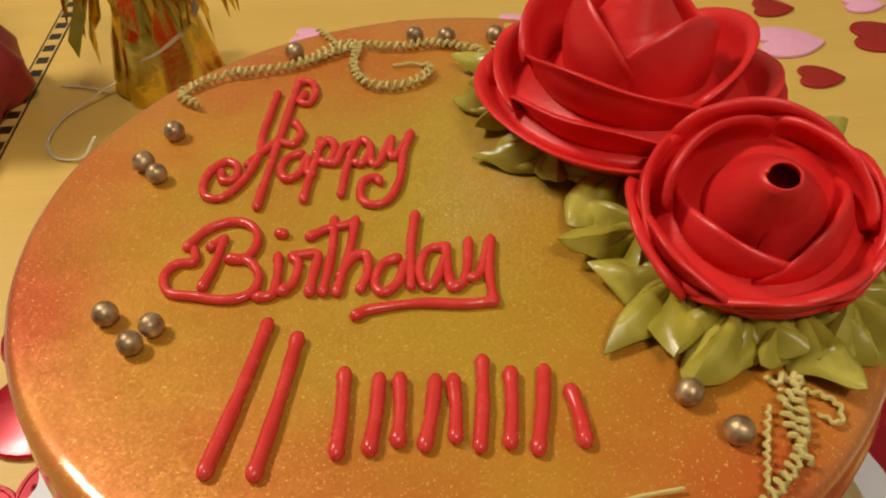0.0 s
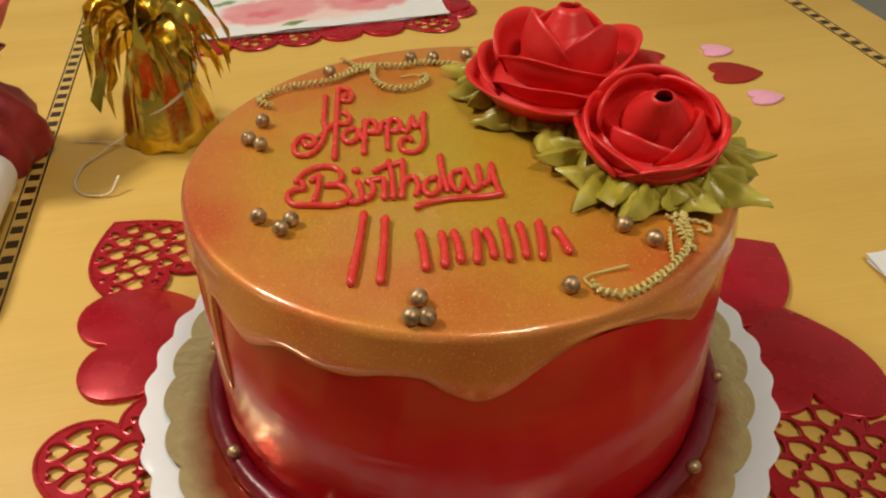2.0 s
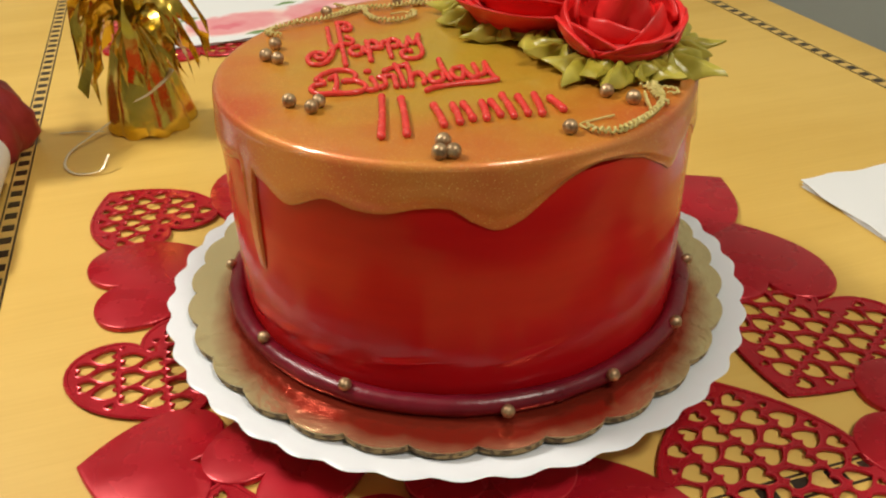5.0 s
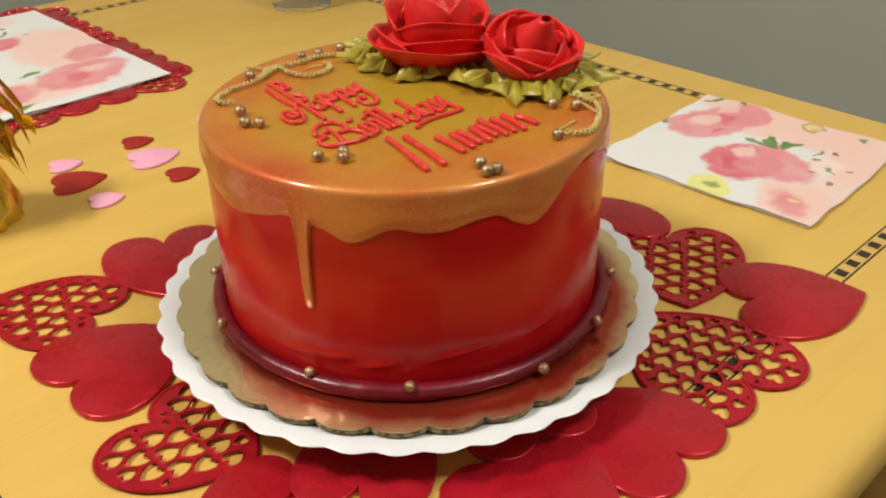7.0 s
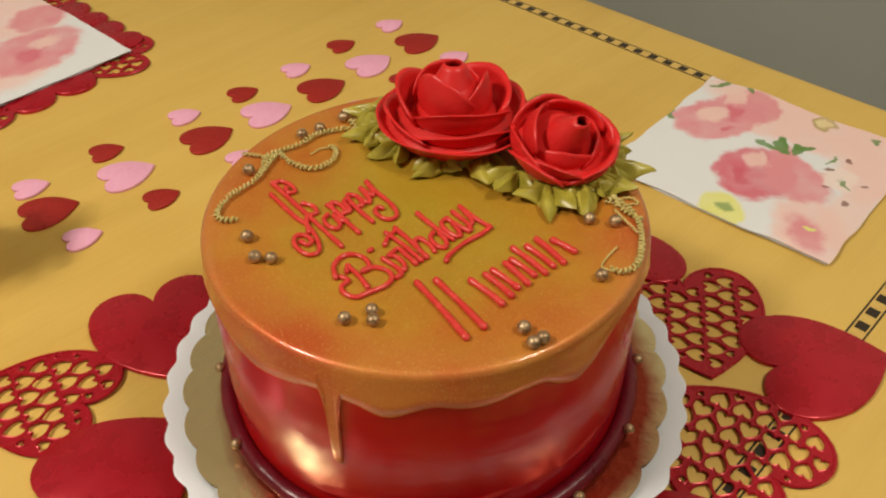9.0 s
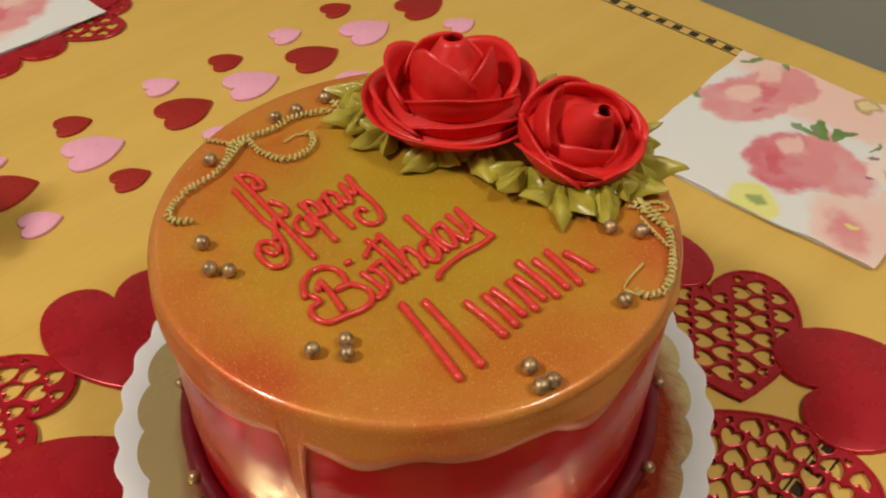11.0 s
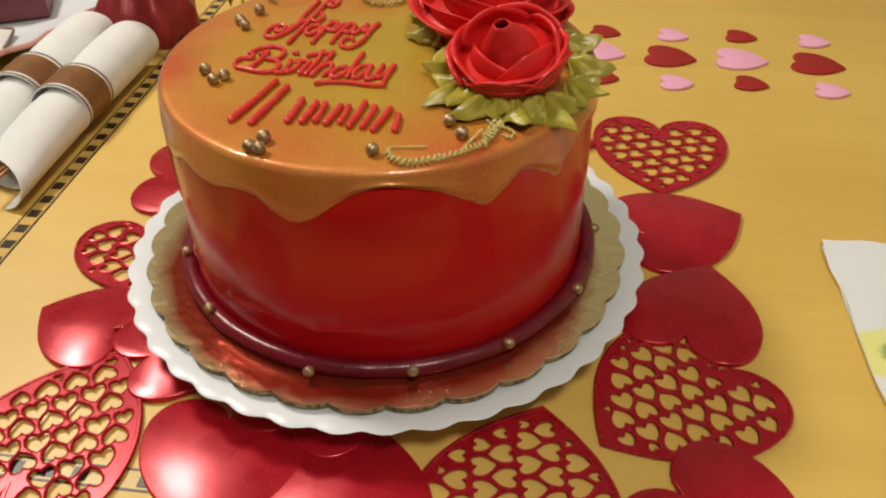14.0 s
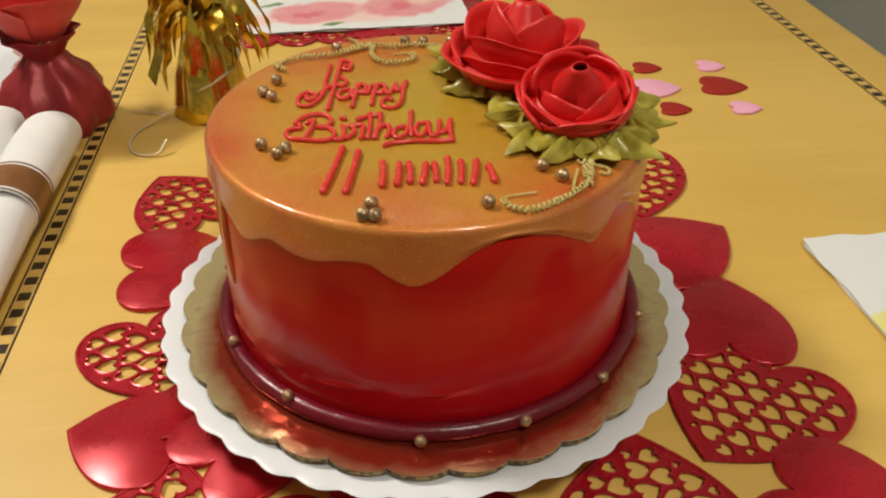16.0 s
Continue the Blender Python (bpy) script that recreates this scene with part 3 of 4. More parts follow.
part("foil_top", lathe(bmesh.new(), [(0, 0.0028), (0.102, 0.0028), (0.106, 0.0028), (0.110, 0.0028), (0.114, 0.0028), (0.118, 0.0028), (0.1225, 0.0028), (0.1273, 0.0028),
                                     (0.1275, 0.0026), (0.1273, 0.0022), (0, 0.0022)], 900, foil_wave), M_BOARD, board, sharp=16)
part("corrugated_edge", lathe(bmesh.new(), [(0, 0.0017), (0.1268, 0.0017), (0.1268, -0.0008), (0, -0.0008)], 360, scallop(30, 0.030)), M_CORR, board, "brown corrugated cardboard edge")

# ---- cake ----
TOP = 0.1325
cake = thing("birthday_cake", pose(0.0018, -0.0008, 0), "round red birthday cake with gold drip glaze and piped roses", "cake")
DRIP = [(-180, 113), (-171, 111), (-160, 115), (-153, 118), (-144, 115), (-137, 110), (-127, 117), (-120, 115), (-114, 115), (-107, 118), (-101, 118), (-97, 113),
        (-92, 109), (-87, 112), (-82, 119), (-77, 125), (-70, 128), (-59, 124), (-51, 116), (-47, 112), (-43, 116), (-37, 122), (-28, 114), (-24, 109), (-20, 116),
        (-10, 122), (5, 114), (20, 121), (35, 112), (55, 122), (70, 113), (90, 120), (110, 112), (130, 121), (150, 114), (165, 120), (180, 113)]


def drip_foot(deg):
    """Height of the lower edge of the glaze at an angle."""
    xs, zs = [d[0] for d in DRIP], [d[1] for d in DRIP]
    i = max(k for k in range(len(xs) - 1) if xs[k] <= deg)
    t = (deg - xs[i]) / (xs[i + 1] - xs[i])
    m = len(xs) - 1
    p0, p1, p2, p3 = zs[i - 1 if i else m - 1], zs[i], zs[i + 1], zs[i + 2 if i + 2 <= m else 1]
    z = 0.5 * (2 * p1 + (p2 - p0) * t + (2 * p0 - 5 * p1 + 4 * p2 - p3) * t * t + (3 * p1 - p0 - 3 * p2 + p3) * t ** 3) / 1000
    z -= 0.0024
    d = abs(deg + 149.6)  # the one long run, with a round end
    if d < 1.2:
        z = 0.0700 + 0.0022 * (d / 1.2) ** 4
    elif d < 2.7:
        z = 0.0722 + (z - 0.0722) * ((d - 1.2) / 1.5) ** 0.30
    return z


def glaze():
    bm = bmesh.new()
    n, rows = 1440, []
    for i in range(n):
        deg = -180 + 360 * i / n
        a = radians(deg)
        foot = drip_foot(deg)
        run = math.exp(-((deg + 149.6) / 1.9) ** 4)
        pr = [(0.0004, TOP), (0.03, TOP), (0.06, TOP), (0.085, TOP), (0.0985, TOP)]
        for k in range(1, 8):
            q = k / 7 * math.pi / 2
            pr.append((0.0998 + 0.0038 * math.sin(q), TOP - 0.0038 + 0.0038 * math.cos(q)))
        z0 = TOP - 0.0038
        if foot > z0 - 0.002:
            foot = z0 - 0.002
        for k in range(1, 9):
            t = k / 8
            bulge = 0.0002 + 0.0010 * math.sin(math.pi * min(1, t ** 2.2)) + 0.0005 * run
            pr.append((0.1036 + bulge, z0 + (foot + 0.0012 - z0) * t))
        pr += [(0.1039, foot + 0.0004), (0.1033, foot), (0.1015, foot + 0.0003)]
        pr = [(r * 0.981, z) for r, z in pr]
        wob = 0.0003 * noise.noise((math.cos(a) * 2, math.sin(a) * 2, 0.3))
        rows.append([((r + (wob if r > 0.09 else 0)) * math.cos(a), (r + (wob if r > 0.09 else 0)) * math.sin(a), z) for r, z in pr])
    vs = grid(bm, rows, close_u=True)
    bmesh.ops.remove_doubles(bm, verts=[v[0] for v in vs], dist=0.001)
    return bm


def cake_body(a, r, z):
    if r < 0.09:
        return r, z
    x, y = math.cos(a), math.sin(a)
    z_ = (z - 0.052 - 0.004 * math.sin(2 * a + 1)) / 0.006
    ridge = 0.0005 * math.exp(-z_ * z_) * max(0, noise.noise((x * 3 + 5, y * 3, 0.5)) + 0.25)  # smear left by the palette knife
    deg = math.degrees(math.atan2(y, x))
    for d0, z0, wide, tall, out in ((-153, 0.0445, 6, 0.0026, 0.0010), (-143, 0.0455, 4, 0.0024, 0.0009), (-133, 0.043, 4, 0.0026, 0.0008), (-112, 0.047, 5, 0.0018, 0.0007), (-84, 0.050, 6, 0.0018, 0.0007)):
        ridge += out * math.exp(-((deg - d0) / wide) ** 2 - ((z - z0 - 0.0003 * (deg - d0)) / tall) ** 2)  # lumps where the glaze ran together
    return r + ridge + 0.0004 * noise.noise((x * 2.5, y * 2.5, z * 30)) + 0.0002 * noise.noise((x * 8, y * 8, z * 60)), z


prof = [(0, 0.0275), (0.1012, 0.0275)] + [(0.1014, 0.0275 + 0.0965 * k / 150) for k in range(1, 151)] + [(0.097, 0.1265), (0, 0.1275)]
part("sponge_sides", lathe(bmesh.new(), prof, 360, cake_body), M_RED, cake, "mirror-glossy red glaze")
part("drip_glaze", glaze(), M_GLAZE, cake, "shimmering gold-orange drip glaze")

bm = bmesh.new()
ring_pts, ring_r = [], []
for i in range(220):
    a = 2 * math.pi * i / 220
    r = 0.1054 + 0.0005 * noise.noise((math.cos(a) * 5, math.sin(a) * 5, 4))
    ring_pts.append((r * math.cos(a), r * math.sin(a), 0.0312))
    ring_r.append(0.0042 + 0.00045 * noise.noise((math.cos(a) * 9, math.sin(a) * 9, 1)))
tube(bm, ring_pts, ring_r, 10, True)
part("base_border", bm, M_BEAD, cake, "piped dark burgundy border")


def pearl_at(x, y, z, r=0.0028):
    ob = part("sugar_pearl", ball(bmesh.new(), (0, 0, 0), r * random.uniform(0.94, 1.06), 16), M_PEARL, cake)
    ob.matrix_basis = pose(x, y, z, random.uniform(0, 360), random.uniform(0, 360), 0)


for x, y in ((-79, 16), (-74, 11), (-75, 30), (-70, -38), (-59, -41), (-62, -46), (-19, -86), (-21.5, -94), (-17, -94.5), (26, -84.5), (49, -55.5), (56.5, -64),
             (-50, 73), (-14, 83), (-4, 82), (11, 83)):
    pearl_at(x / 1000, y / 1000, TOP + 0.0024)
for a, r, z in ((-150.5, 0.1064, 0.0366), (-124.5, 0.1076, 0.0362), (-90.5, 0.1120, 0.0326), (-66.5, 0.1105, 0.0342), (-42.3, 0.1098, 0.0346), (-15, 0.1093, 0.0345), (12, 0.1093, 0.0345),
                (39, 0.1093, 0.0345), (66, 0.1093, 0.0345), (93, 0.1093, 0.0345), (120, 0.1093, 0.0345), (147, 0.1093, 0.0345), (174, 0.1093, 0.0345)):
    pearl_at(r * math.cos(radians(a)), r * math.sin(radians(a)), z, 0.0027)

# lettering: each letter is a few piped strokes, in millimetres on the top of the cake
LETTERS = [
    [[(-51, 51), (-51, 41), (-51, 30), (-50, 22), (-51, 13), (-53, 7), (-56, 3), (-60, 4), (-61.5, 9), (-61, 14), (-58, 18), (-54.5, 16), (-54, 11), (-57, 10), (-58, 13.5)],
     [(-46, 57), (-46, 47), (-46, 35), (-46, 26), (-46, 16), (-46, 7), (-46, 0)],
     [(-46, 58), (-42, 57), (-40, 51), (-41, 46), (-44, 47), (-43, 51)], [(-52, 17), (-49, 23), (-46, 27), (-42, 26), (-40.5, 31), (-43, 36)]],
    [[(-39, 22), (-42, 20), (-43, 15), (-41, 11), (-38, 13), (-37, 20), (-36, 14), (-34.5, 13)]],
    [[(-35, 28), (-34.5, 21), (-35, 10), (-35, 3)], [(-35, 22), (-33, 28), (-30.5, 25), (-31, 18), (-33, 18.5)]],
    [[(-25, 26), (-26, 17), (-26, 5)], [(-31, 18), (-29, 18), (-28, 25), (-25, 26)], [(-26, 21), (-24, 28), (-21, 25), (-22, 18), (-24, 18)]],
    [[(-21, 25), (-20, 18), (-18, 18), (-16, 29), (-15.5, 22), (-14, 21), (-11, 31)],
     [(-11, 31), (-12, 22), (-12, 11), (-14, 3), (-18, 1), (-21, 4), (-21, 10), (-18, 12), (-17, 10)]],
    [[(-51, -12), (-51, -20), (-52, -28)], [(-59, -15), (-56, -9), (-51, -6), (-46, -7), (-43, -12), (-44, -18), (-48, -19)],
     [(-47, -19), (-43, -20), (-40, -25), (-41, -30), (-46, -32), (-53, -31), (-59, -30), (-61.5, -25), (-60, -21), (-56, -20), (-57, -16)], [(-53.5, -15), (-51, -12)]],
    [[(-37, -18), (-36, -24), (-36, -30), (-39, -31)], [(-38.4, -10), (-37.4, -10)]],
    [[(-34, -29), (-32, -26), (-32, -20), (-34, -18), (-31, -17), (-28, -17), (-28, -23), (-28, -29)]],
    [[(-26, -5), (-25, -16), (-25, -29)], [(-31, -11), (-27, -8), (-21, -6)]],
    [[(-21, -5), (-21, -16), (-22, -29)], [(-22, -24), (-20, -18), (-17, -17), (-16, -23), (-17, -28)]],
    [[(-10, -18), (-13, -20), (-14, -26), (-12, -29), (-9, -26), (-8, -20)], [(-7, -3), (-7, -15), (-6, -27)]],
    [[(1, -14), (-3, -15), (-4.5, -21), (-3, -27), (-1, -26), (1, -18)], [(1, -15), (2, -23), (3, -27)]],
    [[(6, -12), (6, -21), (5, -26), (3, -27)], [(7, -24), (9, -22), (11, -11), (11, -22), (12, -31)]],
    [[(12, -31), (6, -32), (-4, -32), (-14, -34), (-17, -36)]],
]
BARS = [((-35, -39), (-39, -75)), ((-28, -43), (-30, -75)), ((-17, -52), (-16, -70)), ((-10, -53), (-10, -69)), ((-6, -53), (-5, -67)), ((1, -53), (0, -68)),
        ((4.5, -53), (5.5, -66)), ((10, -48), (10, -68)), ((15.5, -51), (15.5, -67)), ((22, -50), (20.5, -68)), ((27, -55), (29, -66))]


def piped(strokes, r, name, label):
    bm = bmesh.new()
    for s in strokes:
        line = smooth_line([(x / 1000, y / 1000, TOP + r * 0.75) for x, y in s], 0.0009)
        k = len(line)
        rad = [r * (0.92 + 0.16 * noise.noise(p * 220)) * (1.12 if i < 2 or i > k - 3 else 1) for i, p in enumerate(line)]
        tube(bm, line, rad, 9)
    return part(name, bm, M_ICING, cake, label)


for k, letter in enumerate(LETTERS):
    piped(letter, 0.00125, "underline" if k == len(LETTERS) - 1 else "letter", "piped red icing")
for a, b in BARS:
    piped([[a, ((a[0] + b[0]) / 2 + 0.3, (a[1] + b[1]) / 2), b]], 0.00155, "icing_bar", "plain piped red icing bar")


# roses of buttercream: cupped petals round a rolled cone
def petal_net(a0, span, r0, r1, z0, z1, bulge, curl, seed, nu=19, nv=11, over=0.0018, drop=0.34):
    """A broad petal round an axis, from its foot (r0, z0) to its lip (r1, z1), lower towards its sides, with a thin turned lip."""
    net = []
    for i in range(nu):
        u = -1 + 2 * i / (nu - 1)
        reach = 1 - drop * abs(u) ** 2.4
        row = []
        for j in range(nv):
            v = j / (nv - 1)
            e = v * reach
            a = a0 + u * span * (0.92 + 0.08 * v)
            r = r0 + (r1 - r0) * e ** 1.25 + bulge * math.sin(math.pi * min(1, e * 1.05)) + curl * max(0, v - 0.72) ** 2 * 9
            r += over * u + 0.0008 * noise.noise((u * 1.1 + seed, v * 1.4, seed))
            z = z0 + (z1 - z0) * e ** 0.9 - curl * max(0, v - 0.86) ** 2 * 12 + 0.0024 * v * noise.noise((u * 1.3 + seed, 5, v))
            row.append(Vector((r * math.cos(a), r * math.sin(a), z)))
        net.append(row)
    return net


def rose(m, R, H, seed, rings, plump=0.0013, lean=(0.0, 0.0)):
    """A shallow cup of outer petals, plump petals that lean in to a rolled bud with an open mouth."""
    rnd = random.Random(seed)

    def leaning(net):
        """The higher, the further over to one side."""
        return [[p + Vector((lean[0], lean[1], 0)) * max(0, p.z / H) ** 1.5 for p in row] for row in net]
    th = tagged(new("rose"), "piped red buttercream rose")
    th.parent, th.matrix_basis = cake, m
    base = lathe(bmesh.new(), [(0, 0), (R * 0.60, 0), (R * 0.76, H * 0.10), (R * 0.88, H * 0.24), (R * 0.84, H * 0.27), (R * 0.55, H * 0.36), (R * 0.3, H * 0.55), (0, H * 0.6)], 48)
    part("base_cup", base, M_ROSE, th, sharp=180)
    net = []
    for i in range(64):
        t = i / 63
        a = -t * 1.75 * 2 * math.pi + seed
        row = []
        for j in range(13):
            v = j / 12
            r = R * ((0.56 - 0.455 * v ** 1.3) * (0.84 + 0.20 * t)) + 0.0009 * max(0, v - 0.86) * 5
            row.append(Vector((r * math.cos(a), r * math.sin(a), H * (0.22 + 0.72 * v - 0.16 * max(0, t - 0.45) * v))))
        net.append(row)
    part("bud", sheet(bmesh.new(), leaning(net), 0.0009), M_ROSE, th, sharp=180)
    for count, r0, r1, z0, z1, bulge, curl, span, ph, drop in rings:
        for k in range(count):
            a0 = ph if count == 1 else ph + seed + 2 * math.pi * k / count + rnd.uniform(-0.16, 0.16)
            net = petal_net(a0, span * rnd.uniform(0.94, 1.10), R * r0, R * r1 * rnd.uniform(0.93, 1.05), H * z0, H * z1 * rnd.uniform(0.88, 1.10), R * bulge, curl,
                            seed * 7 + k + count, drop=drop, over=R * (0.0 if count == 1 else 0.035))
            part("petal", sheet(bmesh.new(), leaning(net), plump), M_ROSE, th, sharp=180)
    return th


# rings of petals: number, foot radius, lip radius, foot height, lip height, bulge, curl, half span, turn, drop at the sides
CLOSED = ((1, 0.60, 0.46, 0.16, 0.60, 0.08, 0.0010, 1.15, 4.00, 0.62), (1, 0.62, 0.48, 0.14, 0.56, 0.10, 0.0010, 1.05, 5.60, 0.66),
          (1, 0.62, 0.66, 0.16, 0.78, 0.10, 0.0014, 0.95, 2.25, 0.44), (1, 0.66, 0.74, 0.14, 0.62, 0.12, 0.0022, 0.80, 0.55, 0.50),
          (1, 0.66, 0.82, 0.10, 0.58, 0.14, 0.0034, 0.82, 5.05, 0.58), (1, 0.68, 0.84, 0.06, 0.56, 0.14, 0.0030, 0.80, 3.70, 0.54),
          (1, 0.72, 0.88, 0.08, 0.54, 0.14, 0.0028, 0.80, 6.10, 0.52), (1, 0.74, 0.90, 0.06, 0.58, 0.10, 0.0020, 0.85, 1.45, 0.44),
          (1, 0.74, 0.92, 0.06, 0.52, 0.12, 0.0022, 0.75, 2.95, 0.46), (1, 0.72, 0.96, 0.02, 0.40, 0.08, 0.0010, 1.20, 0.30, 0.34),
          (1, 0.76, 0.93, 0.08, 0.50, 0.12, 0.0030, 0.70, 4.75, 0.55), (1, 0.76, 0.93, 0.08, 0.52, 0.12, 0.0030, 0.62, 3.40, 0.50),
          (1, 0.76, 0.91, 0.08, 0.52, 0.12, 0.0028, 0.62, 5.75, 0.50), (1, 0.72, 0.96, 0.02, 0.36, 0.08, 0.0010, 1.20, 2.40, 0.34), (1, 0.72, 0.97, 0.02, 0.34, 0.10, 0.0008, 1.25, 4.50, 0.30))
OPEN = ((3, 0.42, 0.36, 0.32, 0.88, 0.06, 0.0014, 1.15, 0.3, 0.55), (3, 0.52, 0.66, 0.24, 0.74, 0.08, 0.0030, 1.05, 1.2, 0.54),
        (4, 0.62, 0.88, 0.14, 0.54, 0.08, 0.0030, 0.88, 0.2, 0.52), (3, 0.64, 1.01, 0.02, 0.37, 0.04, 0.0006, 1.25, 0.7, 0.14))
rose(pose(0.0455, 0.0355, TOP, -2, 2, 0), 0.0390, 0.0435, 1.0, OPEN)
rose(pose(0.0668, -0.0145, TOP + 0.0080, 17, -3, 0), 0.0257, 0.0335, 2.9, CLOSED, 0.0018, (-0.001, -0.0096))


def leaf(x, y, deg, size, seed):
    """A piped leaf: a plump pleated fan drawn out to three points."""
    rnd = random.Random(seed)
    pts_ = [rnd.uniform(0.72, 0.92), 1.0, rnd.uniform(0.70, 0.90)]
    tips = [rnd.uniform(-0.0010, 0.0050) for _ in range(3)]
    net = []
    for i in range(61):
        ph = -1.5 + 3.0 * i / 60  # in units of the fan's points: -1, 0, 1
        near = max(0, min(2, int(math.floor(ph + 1.5))))
        w = 1 - 2 * abs(ph - round(ph))
        fold = abs(math.sin(2.2 * math.pi * ph + seed + 0.8 * math.sin(2 * ph + seed)))
        L = size * (0.56 + 0.50 * w ** 1.25) * pts_[near] * (1 - 0.25 * max(0, abs(ph) - 1)) * (1 - 0.05 * fold)
        a = ph * radians(54) + 0.12 * math.sin(seed + ph * 3)
        row = []
        for j in range(15):
            r = j / 14
            hump = math.sin(min(1, r * 0.9 + 0.1) * 2.9)
            z = 0.0054 * (1 - r ** 1.8) + 0.0034 * (w - 0.45) * hump + (tips[near] * w) * r ** 3 + 0.0018
            z += 0.0023 * (fold - 0.5) * hump + 0.0012 * noise.noise((ph * 2 + seed, r * 4, 2))
            turn = a + 0.22 * r * r * math.sin(seed * 2 + near * 2)
            row.append(Vector(((0.0010 + L * r) * math.cos(turn), (0.0010 + L * r) * math.sin(turn), z)))
        net.append(row)
    ob = part("leaf", sheet(bmesh.new(), net, 0.0016), M_LEAF, cake, "ruffled olive-green buttercream leaf", sharp=50)
    ob.matrix_basis = pose(x / 1000, y / 1000, TOP - 0.0016, rnd.uniform(-6, 6), rnd.uniform(-9, 2), deg)


for k, (x, y, deg, size) in enumerate(((20, 43, 175, 17), (20, 60, 150, 18), (27, 21, 205, 17), (42, 9, 222, 19), (45, -12, 200, 17), (51, -29, 215, 19), (61, -37, 250, 18),
                                       (72, -37, 285, 17), (83, -32, 310, 20), (91, -18, 340, 17), (88, 3, 10, 18), (80, 22, 20, 18), (28, 72, 120, 17), (54, 70, 80, 17))):
    leaf(x, y, deg, size * 1.15 / 1000, k * 1.7 + 1)


def vine(lines, label):
    """Pale piped chain: a cord of tiny loops."""
    bm = bmesh.new()
    for pts, amp, r in lines:
        line = smooth_line([(x / 1000, y / 1000, TOP + 0.001) for x, y in pts], 0.00045)
        out = []
        for i, p in enumerate(line):
            d = (line[min(i + 1, len(line) - 1)] - line[max(i - 1, 0)]).normalized()
            s = Vector((-d.y, d.x, 0))
            out.append(p + s * (amp * math.sin(i * 1.3 + 1.5 * noise.noise(p * 200)) * (1 + 0.6 * noise.noise(p * 310))) + Vector((0, 0, amp * 0.9 * (1 + math.cos(i * 1.3 + 1.5 * noise.noise(p * 200))) + 0.0003 * noise.noise(p * 400))))
        tube(bm, out, [r * (0.86 + 0.3 * noise.noise(p * 260)) for p in out], 6)
    return part("piped_vine", bm, M_VINE, cake, label)


vine([([(-72, 44), (-78, 48), (-77, 54), (-67, 61), (-49, 66), (-37, 78), (-29, 78), (-19, 77), (-7, 79), (6, 75)], 0.0010, 0.00070),
      ([(-37, 77), (-42, 84), (-45, 88)], 0.0006, 0.0006), ([(-49, 66), (-40, 72), (-33, 77)], 0.001, 0.0008),
      ([(-31, 77), (-31, 66), (-27, 57), (-21, 54), (-13, 56), (-8, 62), (-9, 66)], 0.0010, 0.0007), ([(-9, 66), (-13, 68), (-19, 67)], 0.0, 0.0005),
      ([(6, 75), (10, 70), (12, 78), (16, 72), (10, 66)], 0.0010, 0.0006)], "pale green piped icing vine with a curl")
vine([([(69, -55), (67, -66), (61, -75), (51, -84), (42, -89), (35, -88), (32, -84)], 0.0010, 0.00075), ([(32, -84), (31, -80), (36, -77.5), (45, -75.5)], 0.0, 0.0005),
      ([(66, -58), (66, -64), (67, -70)], 0.0009, 0.0007), ([(63, -58), (61, -66), (59, -76)], 0.0004, 0.00055),
      ([(66, -54), (72, -54), (76, -57), (75, -61), (72, -59)], 0.0003, 0.0006), ([(64, -52), (70, -51), (66, -57)], 0.0008, 0.0008)], "pale green piped icing vine over the rim")


# ---- foam confetti hearts ----
def confetti(tip, size, material, label, deg):
    th = tagged(part("confetti_heart", slab(bmesh.new(), heart_line((0.0, 0.0), (size, 0.0), size * 1.12, 24), 0.0, 0.0018, 0.0005), material), label, "confetti", "foam hearts on the table")
    m = pose(tip[0], tip[1], 0.0004, 0, 0, deg)
    th.matrix_world = m @ Matrix.Translation((-size, 0, 0))
    return th


for k, (x, y) in enumerate(((-0.085, 0.291), (-0.024, 0.299), (0.045, 0.306), (0.099, 0.306), (0.155, 0.311), (0.210, 0.321), (0.268, 0.324))):
    red_big = k % 2 == 0
    big, small = (M_FOAM_R, M_FOAM_P) if red_big else (M_FOAM_P, M_FOAM_R)
    names_ = ("dark red glittery foam heart lying on the table", "pale pink foam heart lying on the table")
    confetti((x, y), 0.0325, big, names_[0 if red_big else 1], (k * 37) % 11 - 9)
    confetti((x - 0.008, y + 0.036 + 0.0015 * k), 0.0205, small, names_[1 if red_big else 0], (k * 53) % 13 - 10)
    confetti((x, y - 0.042), 0.0205, small, names_[1 if red_big else 0], (k * 29) % 13 - 8)


